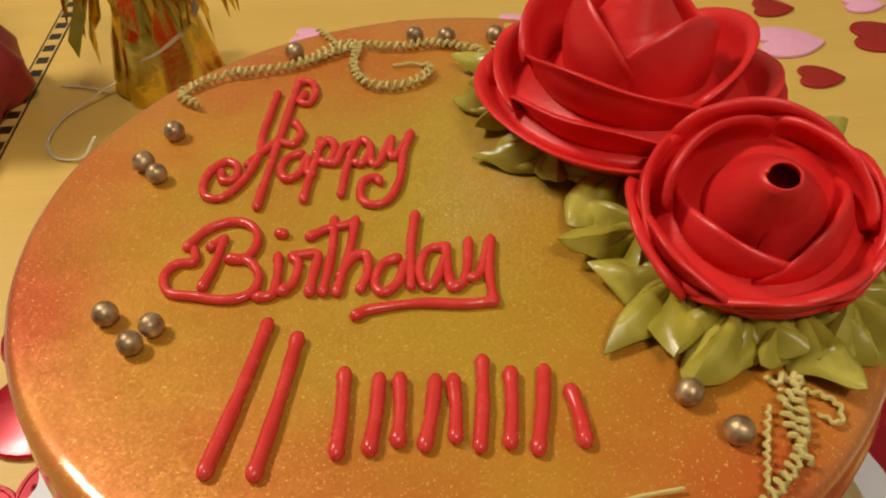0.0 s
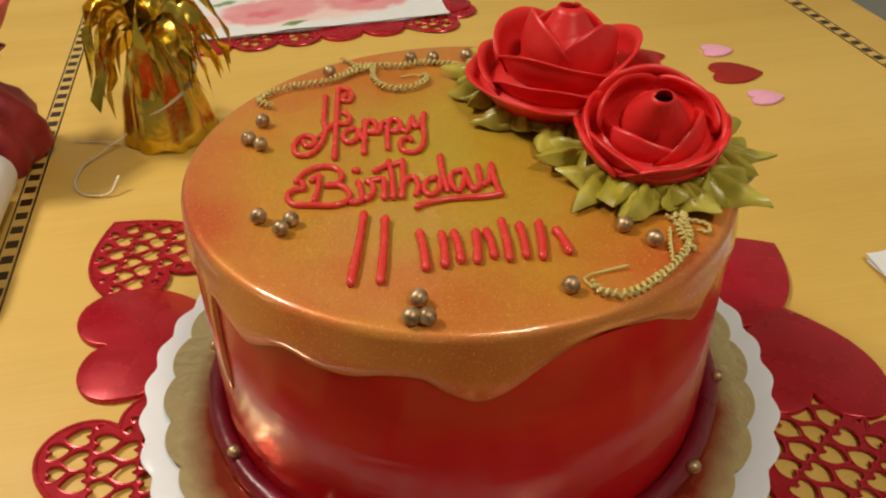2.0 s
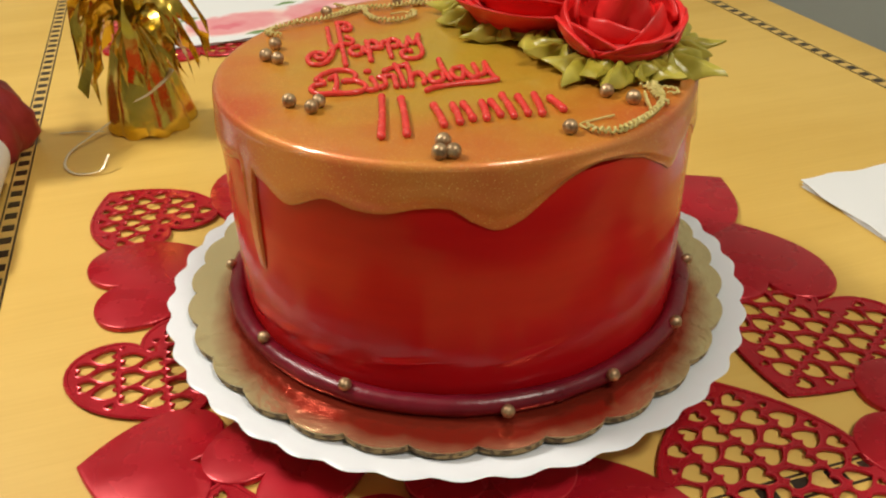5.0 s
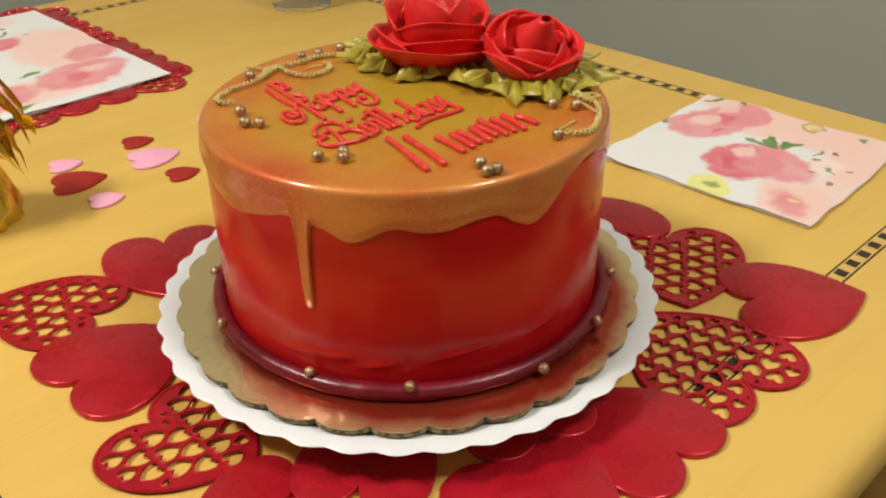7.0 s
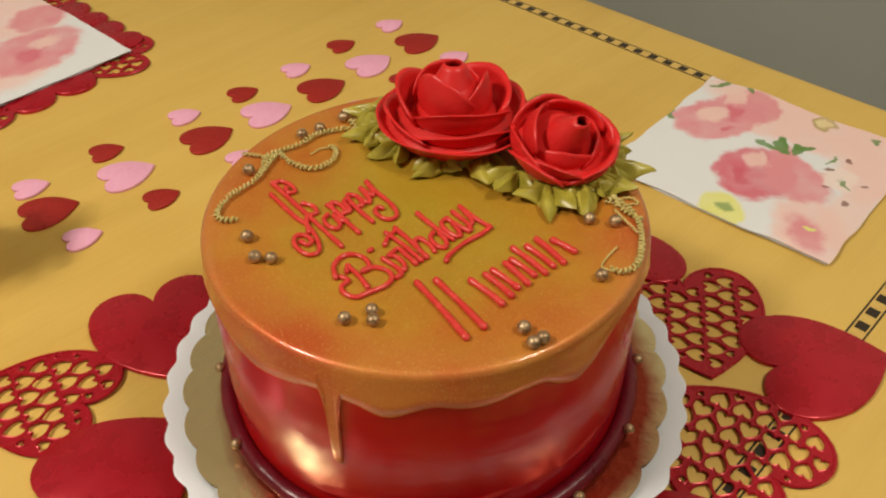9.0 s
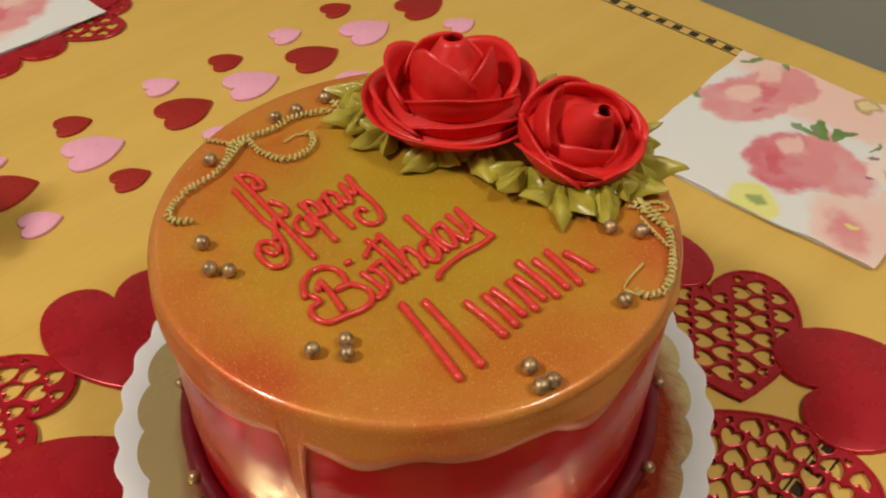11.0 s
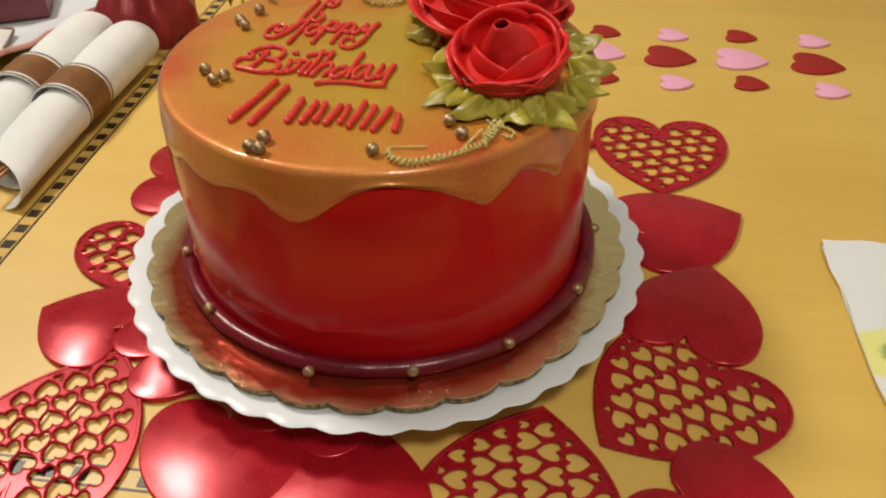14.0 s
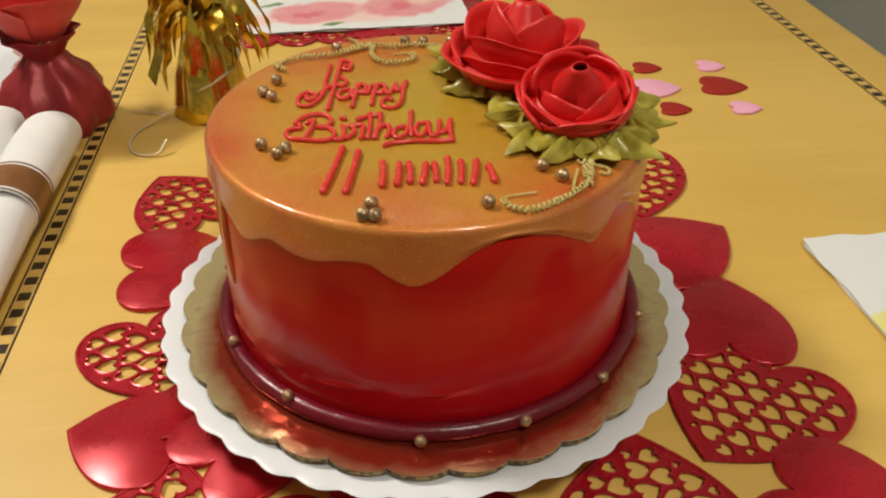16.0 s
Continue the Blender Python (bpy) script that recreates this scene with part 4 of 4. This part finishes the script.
# ---- floral paper napkins ----
def print_mat(name, prints):
    """White paper printed with soft-edged watercolour petals, in the napkin's own space."""
    m, t, p = nodes_of(name)
    n, l = t.nodes, t.links
    tc = n.new("ShaderNodeTexCoord")
    no = n.new("ShaderNodeTexNoise")
    no.inputs["Scale"].default_value, no.inputs["Detail"].default_value = 70, 4
    l.new(tc.outputs["Object"], no.inputs["Vector"])
    ce = n.new("ShaderNodeVectorMath")
    ce.operation = "SUBTRACT"
    l.new(no.outputs["Color"], ce.inputs[0])
    ce.inputs[1].default_value = (0.5, 0.5, 0.5)
    wob = n.new("ShaderNodeVectorMath")
    wob.operation = "MULTIPLY_ADD"
    l.new(ce.outputs[0], wob.inputs[0])
    wob.inputs[1].default_value = (0.020, 0.020, 0)
    l.new(tc.outputs["Object"], wob.inputs[2])
    wash = n.new("ShaderNodeTexNoise")
    wash.inputs["Scale"].default_value, wash.inputs["Detail"].default_value = 45, 5
    l.new(tc.outputs["Object"], wash.inputs["Vector"])
    last = None
    for x, y, r, col, squash, turn, soft in prints:
        sub = n.new("ShaderNodeVectorMath")
        sub.operation = "SUBTRACT"
        l.new(wob.outputs[0], sub.inputs[0])
        sub.inputs[1].default_value = (x, y, 0)
        mp = n.new("ShaderNodeMapping")
        mp.inputs["Rotation"].default_value = (0, 0, -turn)
        mp.inputs["Scale"].default_value = (1, 1, 0)
        l.new(sub.outputs[0], mp.inputs[0])
        sc = n.new("ShaderNodeVectorMath")
        sc.operation = "MULTIPLY"
        l.new(mp.outputs[0], sc.inputs[0])
        sc.inputs[1].default_value = (1 / r, 1 / (r * squash), 0)
        ln = n.new("ShaderNodeVectorMath")
        ln.operation = "LENGTH"
        l.new(sc.outputs[0], ln.inputs[0])
        mr = n.new("ShaderNodeMapRange")
        mr.interpolation_type = "SMOOTHSTEP"
        mr.inputs["From Min"].default_value, mr.inputs["From Max"].default_value = 1.0, 1.0 - soft
        l.new(ln.outputs["Value"], mr.inputs["Value"])
        mu = n.new("ShaderNodeMath")
        mu.operation = "MULTIPLY"
        l.new(mr.outputs[0], mu.inputs[0])
        wr = n.new("ShaderNodeMapRange")
        wr.inputs["From Min"].default_value, wr.inputs["From Max"].default_value = 0.25, 0.65
        wr.inputs["To Min"].default_value, wr.inputs["To Max"].default_value = 0.72, 1.0
        l.new(wash.outputs["Fac"], wr.inputs["Value"])
        l.new(wr.outputs[0], mu.inputs[1])
        mx = n.new("ShaderNodeMix")
        mx.data_type = "RGBA"
        l.new(mu.outputs[0], mx.inputs["Factor"])
        if last is None:
            mx.inputs["A"].default_value = (0.71, 0.73, 0.74, 1)
        else:
            l.new(last, mx.inputs["A"])
        mx.inputs["B"].default_value = (*col, 1)
        last = mx.outputs["Result"]
    l.new(last, p.inputs["Base Color"])
    p.inputs["Roughness"].default_value = 0.85
    bn = n.new("ShaderNodeTexNoise")
    bn.inputs["Scale"].default_value = 900
    l.new(tc.outputs["Object"], bn.inputs["Vector"])
    b = n.new("ShaderNodeBump")
    b.inputs["Strength"].default_value, b.inputs["Distance"].default_value = 0.25, 0.0005
    l.new(bn.outputs["Fac"], b.inputs["Height"])
    l.new(b.outputs[0], p.inputs["Normal"])
    return m


def napkin(m, w, d, printed, label, lift):
    th = thing("paper_napkin", m, label, "napkin", "floral napkins")
    for k in range(3):  # folded layers, the topmost printed
        net = []
        for i in range(25):
            row = []
            for j in range(25):
                x, y = (i / 24 - 0.5) * (w - 0.0014 * (2 - k)), (j / 24 - 0.5) * (d - 0.0014 * (2 - k))
                wx, wy = 0.0022 * noise.noise((1.5, y * 38, k * 0.4)) * abs(i / 12 - 1) ** 3, 0.0022 * noise.noise((x * 38, 4.5, k * 0.4)) * abs(j / 12 - 1) ** 3
                z = 0.0005 + 0.0010 * k + lift * k * max(0, noise.noise((x * 14 + k * 0.3, y * 14, 2.0)) + 0.5 * noise.noise((x * 45, y * 45, 3.0 + 0.2 * k)))
                row.append(Vector((x + wx, y + wy, z)))
            net.append(row)
        part("printed_layer" if k == 2 else "folded_layer", sheet(bmesh.new(), net, 0.0006), printed if k == 2 else M_PAPER, th)
    return th


ROSE_, PALE, DEEP, GREEN, YELLOW, DOT = (0.70, 0.27, 0.30), (0.80, 0.55, 0.50), (0.64, 0.15, 0.20), (0.12, 0.24, 0.06), (0.72, 0.72, 0.22), (0.22, 0.10, 0.07)
PRINT_R = print_mat("floral_print", [
    (0.060, -0.070, 0.060, (0.78, 0.58, 0.53), 0.8, 0.4, 0.4), (-0.030, -0.078, 0.050, (0.78, 0.58, 0.53), 0.5, 0.1, 0.4), (0.085, 0.040, 0.045, PALE, 1.2, 0.1, 0.4),
    (0.075, -0.020, 0.052, PALE, 1.0, 0.2, 0.30), (0.062, 0.024, 0.046, PALE, 0.9, 0.1, 0.3), (-0.060, -0.062, 0.046, PALE, 0.7, 0.6, 0.35), (0.030, -0.072, 0.048, PALE, 0.6, 0.2, 0.5),
    (0.030, 0.050, 0.044, ROSE_, 0.70, -0.4, 0.2), (0.060, 0.034, 0.030, ROSE_, 0.75, 0.2, 0.25), (0.030, 0.058, 0.018, PALE, 0.7, -0.5, 0.45), (0.062, 0.052, 0.013, PALE, 0.8, 0.1, 0.4),
    (0.040, 0.044, 0.014, DEEP, 0.6, 0.4, 0.6), (0.016, 0.040, 0.010, DEEP, 0.6, -0.4, 0.6), (-0.022, -0.004, 0.038, DEEP, 0.85, 0.2, 0.22), (-0.030, 0.004, 0.015, (0.60, 0.11, 0.16), 0.6, 0.4, 0.6), (-0.010, -0.030, 0.032, ROSE_, 0.8, 0.9, 0.25), (-0.006, 0.002, 0.014, PALE, 0.8, 0.5, 0.5), (0.012, -0.012, 0.018, ROSE_, 0.7, 0.3, 0.4),
    (-0.076, -0.004, 0.021, YELLOW, 0.85, 0.8, 0.25), (-0.074, -0.006, 0.0085, (0.26, 0.36, 0.12), 0.9, 0.0, 0.6), (-0.066, -0.060, 0.026, ROSE_, 0.6, 0.8, 0.6), (-0.060, -0.060, 0.005, YELLOW, 0.8, 0, 0.6),
    (0.026, -0.004, 0.013, GREEN, 0.42, 0.6, 0.3), (0.030, -0.018, 0.012, GREEN, 0.42, -0.4, 0.3), (0.018, 0.004, 0.010, GREEN, 0.45, 1.7, 0.3),
    (0.078, 0.072, 0.011, GREEN, 0.45, -0.6, 0.3), (0.082, 0.050, 0.010, GREEN, 0.45, 0.6, 0.3), (0.010, 0.080, 0.009, GREEN, 0.45, 0.3, 0.4), (0.076, -0.055, 0.008, GREEN, 0.45, 0.3, 0.4),
    (0.074, -0.018, 0.013, (0.42, 0.30, 0.10), 0.8, 0.3, 0.35), (0.074, -0.018, 0.0095, (0.74, 0.62, 0.34), 0.8, 0.3, 0.5), (0.010, -0.055, 0.017, (0.80, 0.66, 0.60), 0.9, 0.3, 0.4),
    (0.018, -0.044, 0.0036, DOT, 1, 0, 0.5), (-0.004, -0.050, 0.0032, DOT, 1, 0, 0.5), (0.036, -0.052, 0.0034, DOT, 1, 0, 0.5), (-0.016, -0.068, 0.0036, DOT, 1, 0, 0.5),
    (0.012, -0.072, 0.0036, DOT, 1, 0, 0.5), (0.006, -0.058, 0.010, GREEN, 0.2, 0.9, 0.4), (0.030, -0.042, 0.009, GREEN, 0.2, -0.2, 0.4)])
napkin(pose(0.333, 0.016, 0.0002, 0, 0, 10.3), 0.170, 0.170, PRINT_R, "folded white paper napkin printed with pink watercolour flowers", 0.0016)
PRINT_L = print_mat("floral_print_open", [
    (0.00, -0.115, 0.095, PALE, 0.45, 0.0, 0.4), (0.085, 0.0, 0.060, PALE, 1.6, 0.0, 0.4), (0.0, 0.14, 0.11, PALE, 0.4, 0.0, 0.4),
    (-0.030, -0.112, 0.054, ROSE_, 0.66, 0.1, 0.25), (0.066, -0.098, 0.056, ROSE_, 0.72, 0.3, 0.25), (0.060, -0.104, 0.022, DEEP, 0.6, 0.5, 0.6), (0.104, -0.040, 0.034, ROSE_, 0.8, 0.3, 0.3), (0.112, 0.030, 0.026, PALE, 0.8, 0.3, 0.3), (-0.036, -0.118, 0.020, DEEP, 0.6, 0.2, 0.6), (0.082, -0.092, 0.020, PALE, 0.7, 0.2, 0.5), (-0.095, -0.130, 0.030, PALE, 0.7, 0.2, 0.4),
    (0.025, 0.055, 0.045, DEEP, 0.75, 0.1, 0.25), (0.030, 0.050, 0.022, ROSE_, 0.7, 0.1, 0.5), (-0.030, 0.100, 0.026, YELLOW, 0.8, 0.1, 0.3), (-0.030, 0.100, 0.008, GREEN, 0.8, 0, 0.5),
    (-0.090, 0.120, 0.046, ROSE_, 0.8, 0.4, 0.3), (0.028, -0.062, 0.015, GREEN, 0.35, 0.3, 0.4), (-0.075, -0.085, 0.016, GREEN, 0.35, 0.2, 0.4), (-0.010, -0.150, 0.014, GREEN, 0.35, 0.2, 0.4),
    (0.070, 0.110, 0.004, DOT, 1, 0, 0.5), (0.080, 0.070, 0.004, DOT, 1, 0, 0.5), (0.062, 0.090, 0.012, GREEN, 0.3, 1.0, 0.4)])
MW, MD = 0.282, 0.354
MAT2 = [(CUT, (MW / 2 - 0.016, -MD / 2 + 0.014), (MW / 2 - 0.072, -MD / 2 + 0.060), 0.074), (CUT, (MW / 2 - 0.010, MD / 2 - 0.010), (MW / 2 - 0.066, MD / 2 - 0.060), 0.080)]
for s_ in (-1, 1):
    for k, x in enumerate((0.045, -0.030, -0.105)):
        MAT2.append((CUT if k == 1 else SOLID, (x, s_ * (MD / 2 - 0.004)), (x, s_ * (MD / 2 - 0.072)), 0.078))
    for k, y in enumerate((-0.120, -0.060, 0.0, 0.060, 0.120)):
        MAT2.append((CUT if k in (2, 3) else SOLID, (s_ * (MW / 2 - 0.004), y), (s_ * (MW / 2 - 0.072), y), 0.066))
NL = pose(0.034, 0.471, 0, 0, 0, 9)
placemat("heart_placemat", NL @ pose(-0.126, 0.163, 0.0003), MAT2, "oblong red heart placemat lying under a floral napkin")
napkin(NL @ pose(-0.126, 0.163, 0.0028), 0.252, 0.326, PRINT_L, "open floral paper napkin lying on the red heart placemat", 0.0012)


# ---- rolled napkins with paper bands ----
def napkin_roll(a, b, r, seed):
    A, B = Vector(a), Vector(b)
    L = (B - A).length
    d = (B - A).normalized()
    m = Matrix.Translation(A) @ d.to_track_quat("X", "Z").to_matrix().to_4x4()
    th = thing("napkin_roll", m, "white napkin rolled round cutlery with a brown paper band", "napkin roll", "napkin rolls")
    net = []
    for i in range(120):
        t = i / 119
        ang = -1.9 - (1 - t) * 2 * math.pi * 2.6
        row = []
        for j in range(14):
            s = j / 13
            q = r * (0.46 + 0.54 * t ** 0.7) * (1.0 - 0.10 * math.exp(-((s - 0.5) / 0.16) ** 2) + 0.06 * noise.noise((s * 3, t * 4, seed)))
            cut = 0.017 * max(0, t - 0.30) * (1 + math.cos(ang - (3.6 if s < 0.5 else 2.5)))
            row.append(Vector((s * L + (cut * 0.6 if s > 0.5 else -cut) * abs(s - 0.5) * 2 + 0.024 * (1 - t) * ((1 - s) ** 6 - s ** 6), q * math.cos(ang), q * math.sin(ang) * (0.88 - 0.30 * (1 - s) ** 3) - r * 0.30 * (1 - s) ** 3)))
        net.append(row)
    part("rolled_napkin", sheet(bmesh.new(), net, 0.0012), M_PAPER, th)
    for x0, x1, k, material, name in ((0.400, 0.600, 1.0, M_PAPER, "white_band"), (0.425, 0.575, 1.016, M_BAND, "paper_band"), (0.403, 0.412, 1.016, M_LINE, "band_edge"), (0.588, 0.597, 1.016, M_LINE, "band_edge")):
        bm = bmesh.new()
        rows = []
        for s in (x0, x1):
            rows.append([(s * L, r * k * math.cos(q * math.pi / 24), r * 0.885 * k * math.sin(q * math.pi / 24)) for q in range(48)])
        for s in (x1, x0):
            rows.append([(s * L, (r * k - 0.0009) * math.cos(q * math.pi / 24), (r * 0.885 * k - 0.0009) * math.sin(q * math.pi / 24)) for q in range(48)])
        grid(bm, rows, close_u=True, close_v=True)
        part(name, bm, material, th)
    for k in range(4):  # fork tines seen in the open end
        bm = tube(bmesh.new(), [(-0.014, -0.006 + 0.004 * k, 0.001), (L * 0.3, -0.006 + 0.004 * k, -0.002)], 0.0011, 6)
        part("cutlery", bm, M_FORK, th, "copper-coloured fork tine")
    return th


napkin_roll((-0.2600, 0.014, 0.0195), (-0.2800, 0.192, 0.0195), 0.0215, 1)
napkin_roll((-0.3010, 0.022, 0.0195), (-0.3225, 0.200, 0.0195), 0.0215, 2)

# ---- plate of the next place, small box on it ----
side = thing("serving_plate", pose(-0.573, 0.236, 0.0005), "white serving plate with a pink scalloped rim", "plate")
part("plate_body", lathe(bmesh.new(), [(0, 0.006), (0.17, 0.006), (0.200, 0.011), (0.2345, 0.025), (0.2355, 0.023), (0.200, 0.008), (0.17, 0.0), (0, 0.0)], 240,
                         lambda a, r, z: (r * (1 + 0.012 * math.sin(36 * a) * max(0, (r - 0.19) / 0.045)), z)), M_PLATE, side)
bm = bmesh.new()
tube(bm, [((0.2350 * (1 + 0.012 * math.sin(36 * a))) * math.cos(a), (0.2350 * (1 + 0.012 * math.sin(36 * a))) * math.sin(a), 0.0245) for a in [2 * math.pi * i / 300 for i in range(300)]], 0.0022, 6, True)
part("rim", bm, M_PINKRIM, side, "dusty pink scalloped rim")
carton = thing("small_carton", pose(-0.458, 0.246, 0.0085, 0, 0, 32), "small maroon printed carton lying on the plate", "box")
part("carton_body", box(0.11, 0.07, 0.022, 0.0015, (0, 0, 0.011)), M_BOX, carton)
part("picture_panel", box(0.07, 0.045, 0.0008, 0, (-0.008, 0.0, 0.0225)), M_P2, carton, "pale printed panel")

sachet = thing("paper_sachet", pose(-0.415, 0.176, 0.0110, 0, 0, 28), "white paper sachet with a dark edge lying on the plate rim", "sachet")
net = []
for i in range(15):
    u = -1 + 2 * i / 14
    net.append([Vector((0.027 * u, 0.019 * (-1 + 2 * j / 10), 0.006 * (1 - u ** 4) * (1 - (-1 + 2 * j / 10) ** 4) + 0.0022)) for j in range(11)])
part("pouch", sheet(bmesh.new(), net, 0.0012), M_PAPER, sachet)
edge_line = smooth_line([(0.027, -0.019, 0.0030), (0.0285, 0.0, 0.0030), (0.027, 0.019, 0.0030), (0.010, 0.0195, 0.0030)], 0.002)
part("sealed_edge", tube(bmesh.new(), edge_line, 0.0013, 6), M_LINE, sachet, "dark printed edge")
sweet = thing("wrapped_sweet", pose(-0.459, 0.178, 0.0185), "round sweet wrapped in crumpled gold foil on the plate", "sweet")
bm = ball(bmesh.new(), (0, 0, 0), 0.0125, 20, 0.85)
for v in bm.verts:
    v.co += noise.noise_vector(v.co * 160) * 0.0014
part("foil_ball", bm, M_GOLD, sweet)


# ---- wrapped rose and gold foil weight ----
def crinkle(bm, amount, scale, seed):
    for v in bm.verts:
        k = noise.noise_vector((v.co * scale) + Vector((seed, seed, seed)))
        v.co += k * amount
    return bm


pot = thing("wrapped_rose", pose(-0.297, 0.252, 0.0), "single red cloth rose wrapped in burgundy foil", "flower")
bm = lathe(bmesh.new(), [(0, 0), (0.032, 0), (0.039, 0.010), (0.039, 0.026), (0.031, 0.042), (0.018, 0.053), (0.014, 0.060), (0.021, 0.070), (0.029, 0.077),
                         (0.027, 0.077), (0.012, 0.062), (0, 0.056)], 60, lambda a, r, z: (r * (1 + 0.10 * math.sin(7 * a + z * 40) * min(1, r / 0.02)), z))
part("foil_wrap", crinkle(bm, 0.0028, 70, 3), M_POT, pot, "crumpled burgundy foil")
part("stem", tube(bmesh.new(), [(0, 0, 0.05), (0.002, 0, 0.068), (0, 0, 0.085)], 0.003, 8), M_STEM, pot)
for ring, (count, r0, r1, z0, z1) in enumerate(((3, 0.006, 0.014, 0.082, 0.126), (5, 0.012, 0.028, 0.078, 0.122), (6, 0.018, 0.044, 0.074, 0.112))):
    for k in range(count):
        net = petal_net(ring * 0.5 + 2 * math.pi * k / count, 0.85, r0, r1, z0, z1, 0.004, 0.0025, ring * 9 + k + 0.5)
        part("petal", sheet(bmesh.new(), net, 0.0009), M_PETAL, pot)

foil = thing("balloon_weight", pose(-0.181, 0.279, 0.0), "gold foil balloon weight with a fringed top", "balloon weight")
bm = lathe(bmesh.new(), [(0, 0), (0.030, 0), (0.0315, 0.003), (0.030, 0.010), (0.024, 0.035), (0.016, 0.060), (0.009, 0.074), (0.008, 0.080), (0, 0.080)], 64,
           lambda a, r, z: (r * (1 + 0.06 * math.sin(9 * a + 30 * z)), z))
part("foil_cone", crinkle(bm, 0.0036, 80, 8), M_GOLD, foil)
rnd = random.Random(5)
for k in range(34):
    a, L, w = rnd.uniform(0, 2 * math.pi), rnd.uniform(0.030, 0.064), rnd.uniform(0.0045, 0.0085)
    up = rnd.uniform(0.010, 0.040)
    net = []
    for i in range(9):
        t = i / 8
        r = 0.006 + L * 0.75 * t
        z = 0.080 + up * math.sin(t * 2.2) - 0.050 * t * t * rnd.uniform(0.8, 1.1)
        tw = t * rnd.uniform(1, 3)
        c = Vector((r * math.cos(a), r * math.sin(a), z))
        s = Vector((-math.sin(a) * math.cos(tw), math.cos(a) * math.cos(tw), math.sin(tw))) * w
        net.append([c - s, c, c + s])
    part("foil_strip", sheet(bmesh.new(), net, 0.0003), M_GOLD, foil)
bm = bmesh.new()
tube(bm, [(0.024 * math.cos(a), 0.024 * math.sin(a), 0.036 + 0.012 * math.sin(a + 1)) for a in [2 * math.pi * i / 40 for i in range(40)]], 0.0022, 6, True, 0.4)
part("tie", bm, M_RIBBON, foil, "pearl-white ribbon tie")
rib = tagged(new("curling_ribbon"), "thin pearl-white curling ribbon lying on the table", "ribbon")
line = smooth_line([(-0.205, 0.262, 0.012), (-0.220, 0.250, 0.006), (-0.232, 0.236, 0.0018), (-0.232, 0.215, 0.0014), (-0.222, 0.200, 0.0014), (-0.206, 0.198, 0.003), (-0.200, 0.206, 0.010)], 0.002)
part("ribbon_curl", tube(bmesh.new(), line, 0.0010, 6, False, 0.25), M_RIBBON, rib)
line = smooth_line([(-0.214, 0.262, 0.004), (-0.230, 0.268, 0.003), (-0.246, 0.272, 0.0014)], 0.002)
part("ribbon_tail", tube(bmesh.new(), line, 0.0010, 6, False, 0.25), M_RIBBON, rib)

# ---- clear tumbler ----
cup = tagged(part("tumbler", lathe(bmesh.new(), [(0, 0.0), (0.034, 0.0), (0.036, 0.003), (0.043, 0.105), (0.0422, 0.105), (0.0352, 0.005), (0, 0.005)], 64), M_CLEAR),
             "clear plastic tumbler standing on the table", "cup")
cup.location = (0.258, 0.622, 0.0005)

# ---- chair beyond the table, in line with the room ----
chair = thing("dining_chair", ROOM @ pose(-0.13, 0.99, ZF), "maple dining chair pushed against the far side of the table", "chair")
for u in (-0.20, 0.20):
    part("back_post", box(0.032, 0.028, 0.98, 0.006, (u, 0.22, 0.49)), M_LEG, chair)
    part("front_leg", box(0.034, 0.034, 0.44, 0.006, (u, -0.18, 0.22)), M_LEG, chair)
part("seat", box(0.44, 0.42, 0.035, 0.010, (0, 0, 0.4575)), M_LEG, chair)
for z in (0.62, 0.76, 0.91):
    part("back_slat", box(0.37, 0.018, 0.055, 0.006, (0, 0.22, z)), M_LEG, chair)
for name, sx, sy, x, y in (("baseboard", X1 - X0, 0.014, (X0 + X1) / 2, Y1 - 0.0075), ("baseboard", 0.014, Y1 - Y0 - 0.03, X1 - 0.0075, (Y0 + Y1) / 2)):
    room_box(name, sx, sy, 0.10, (x, y, ZF + 0.05), M_BASE, "white painted baseboard along the wall", "baseboard")
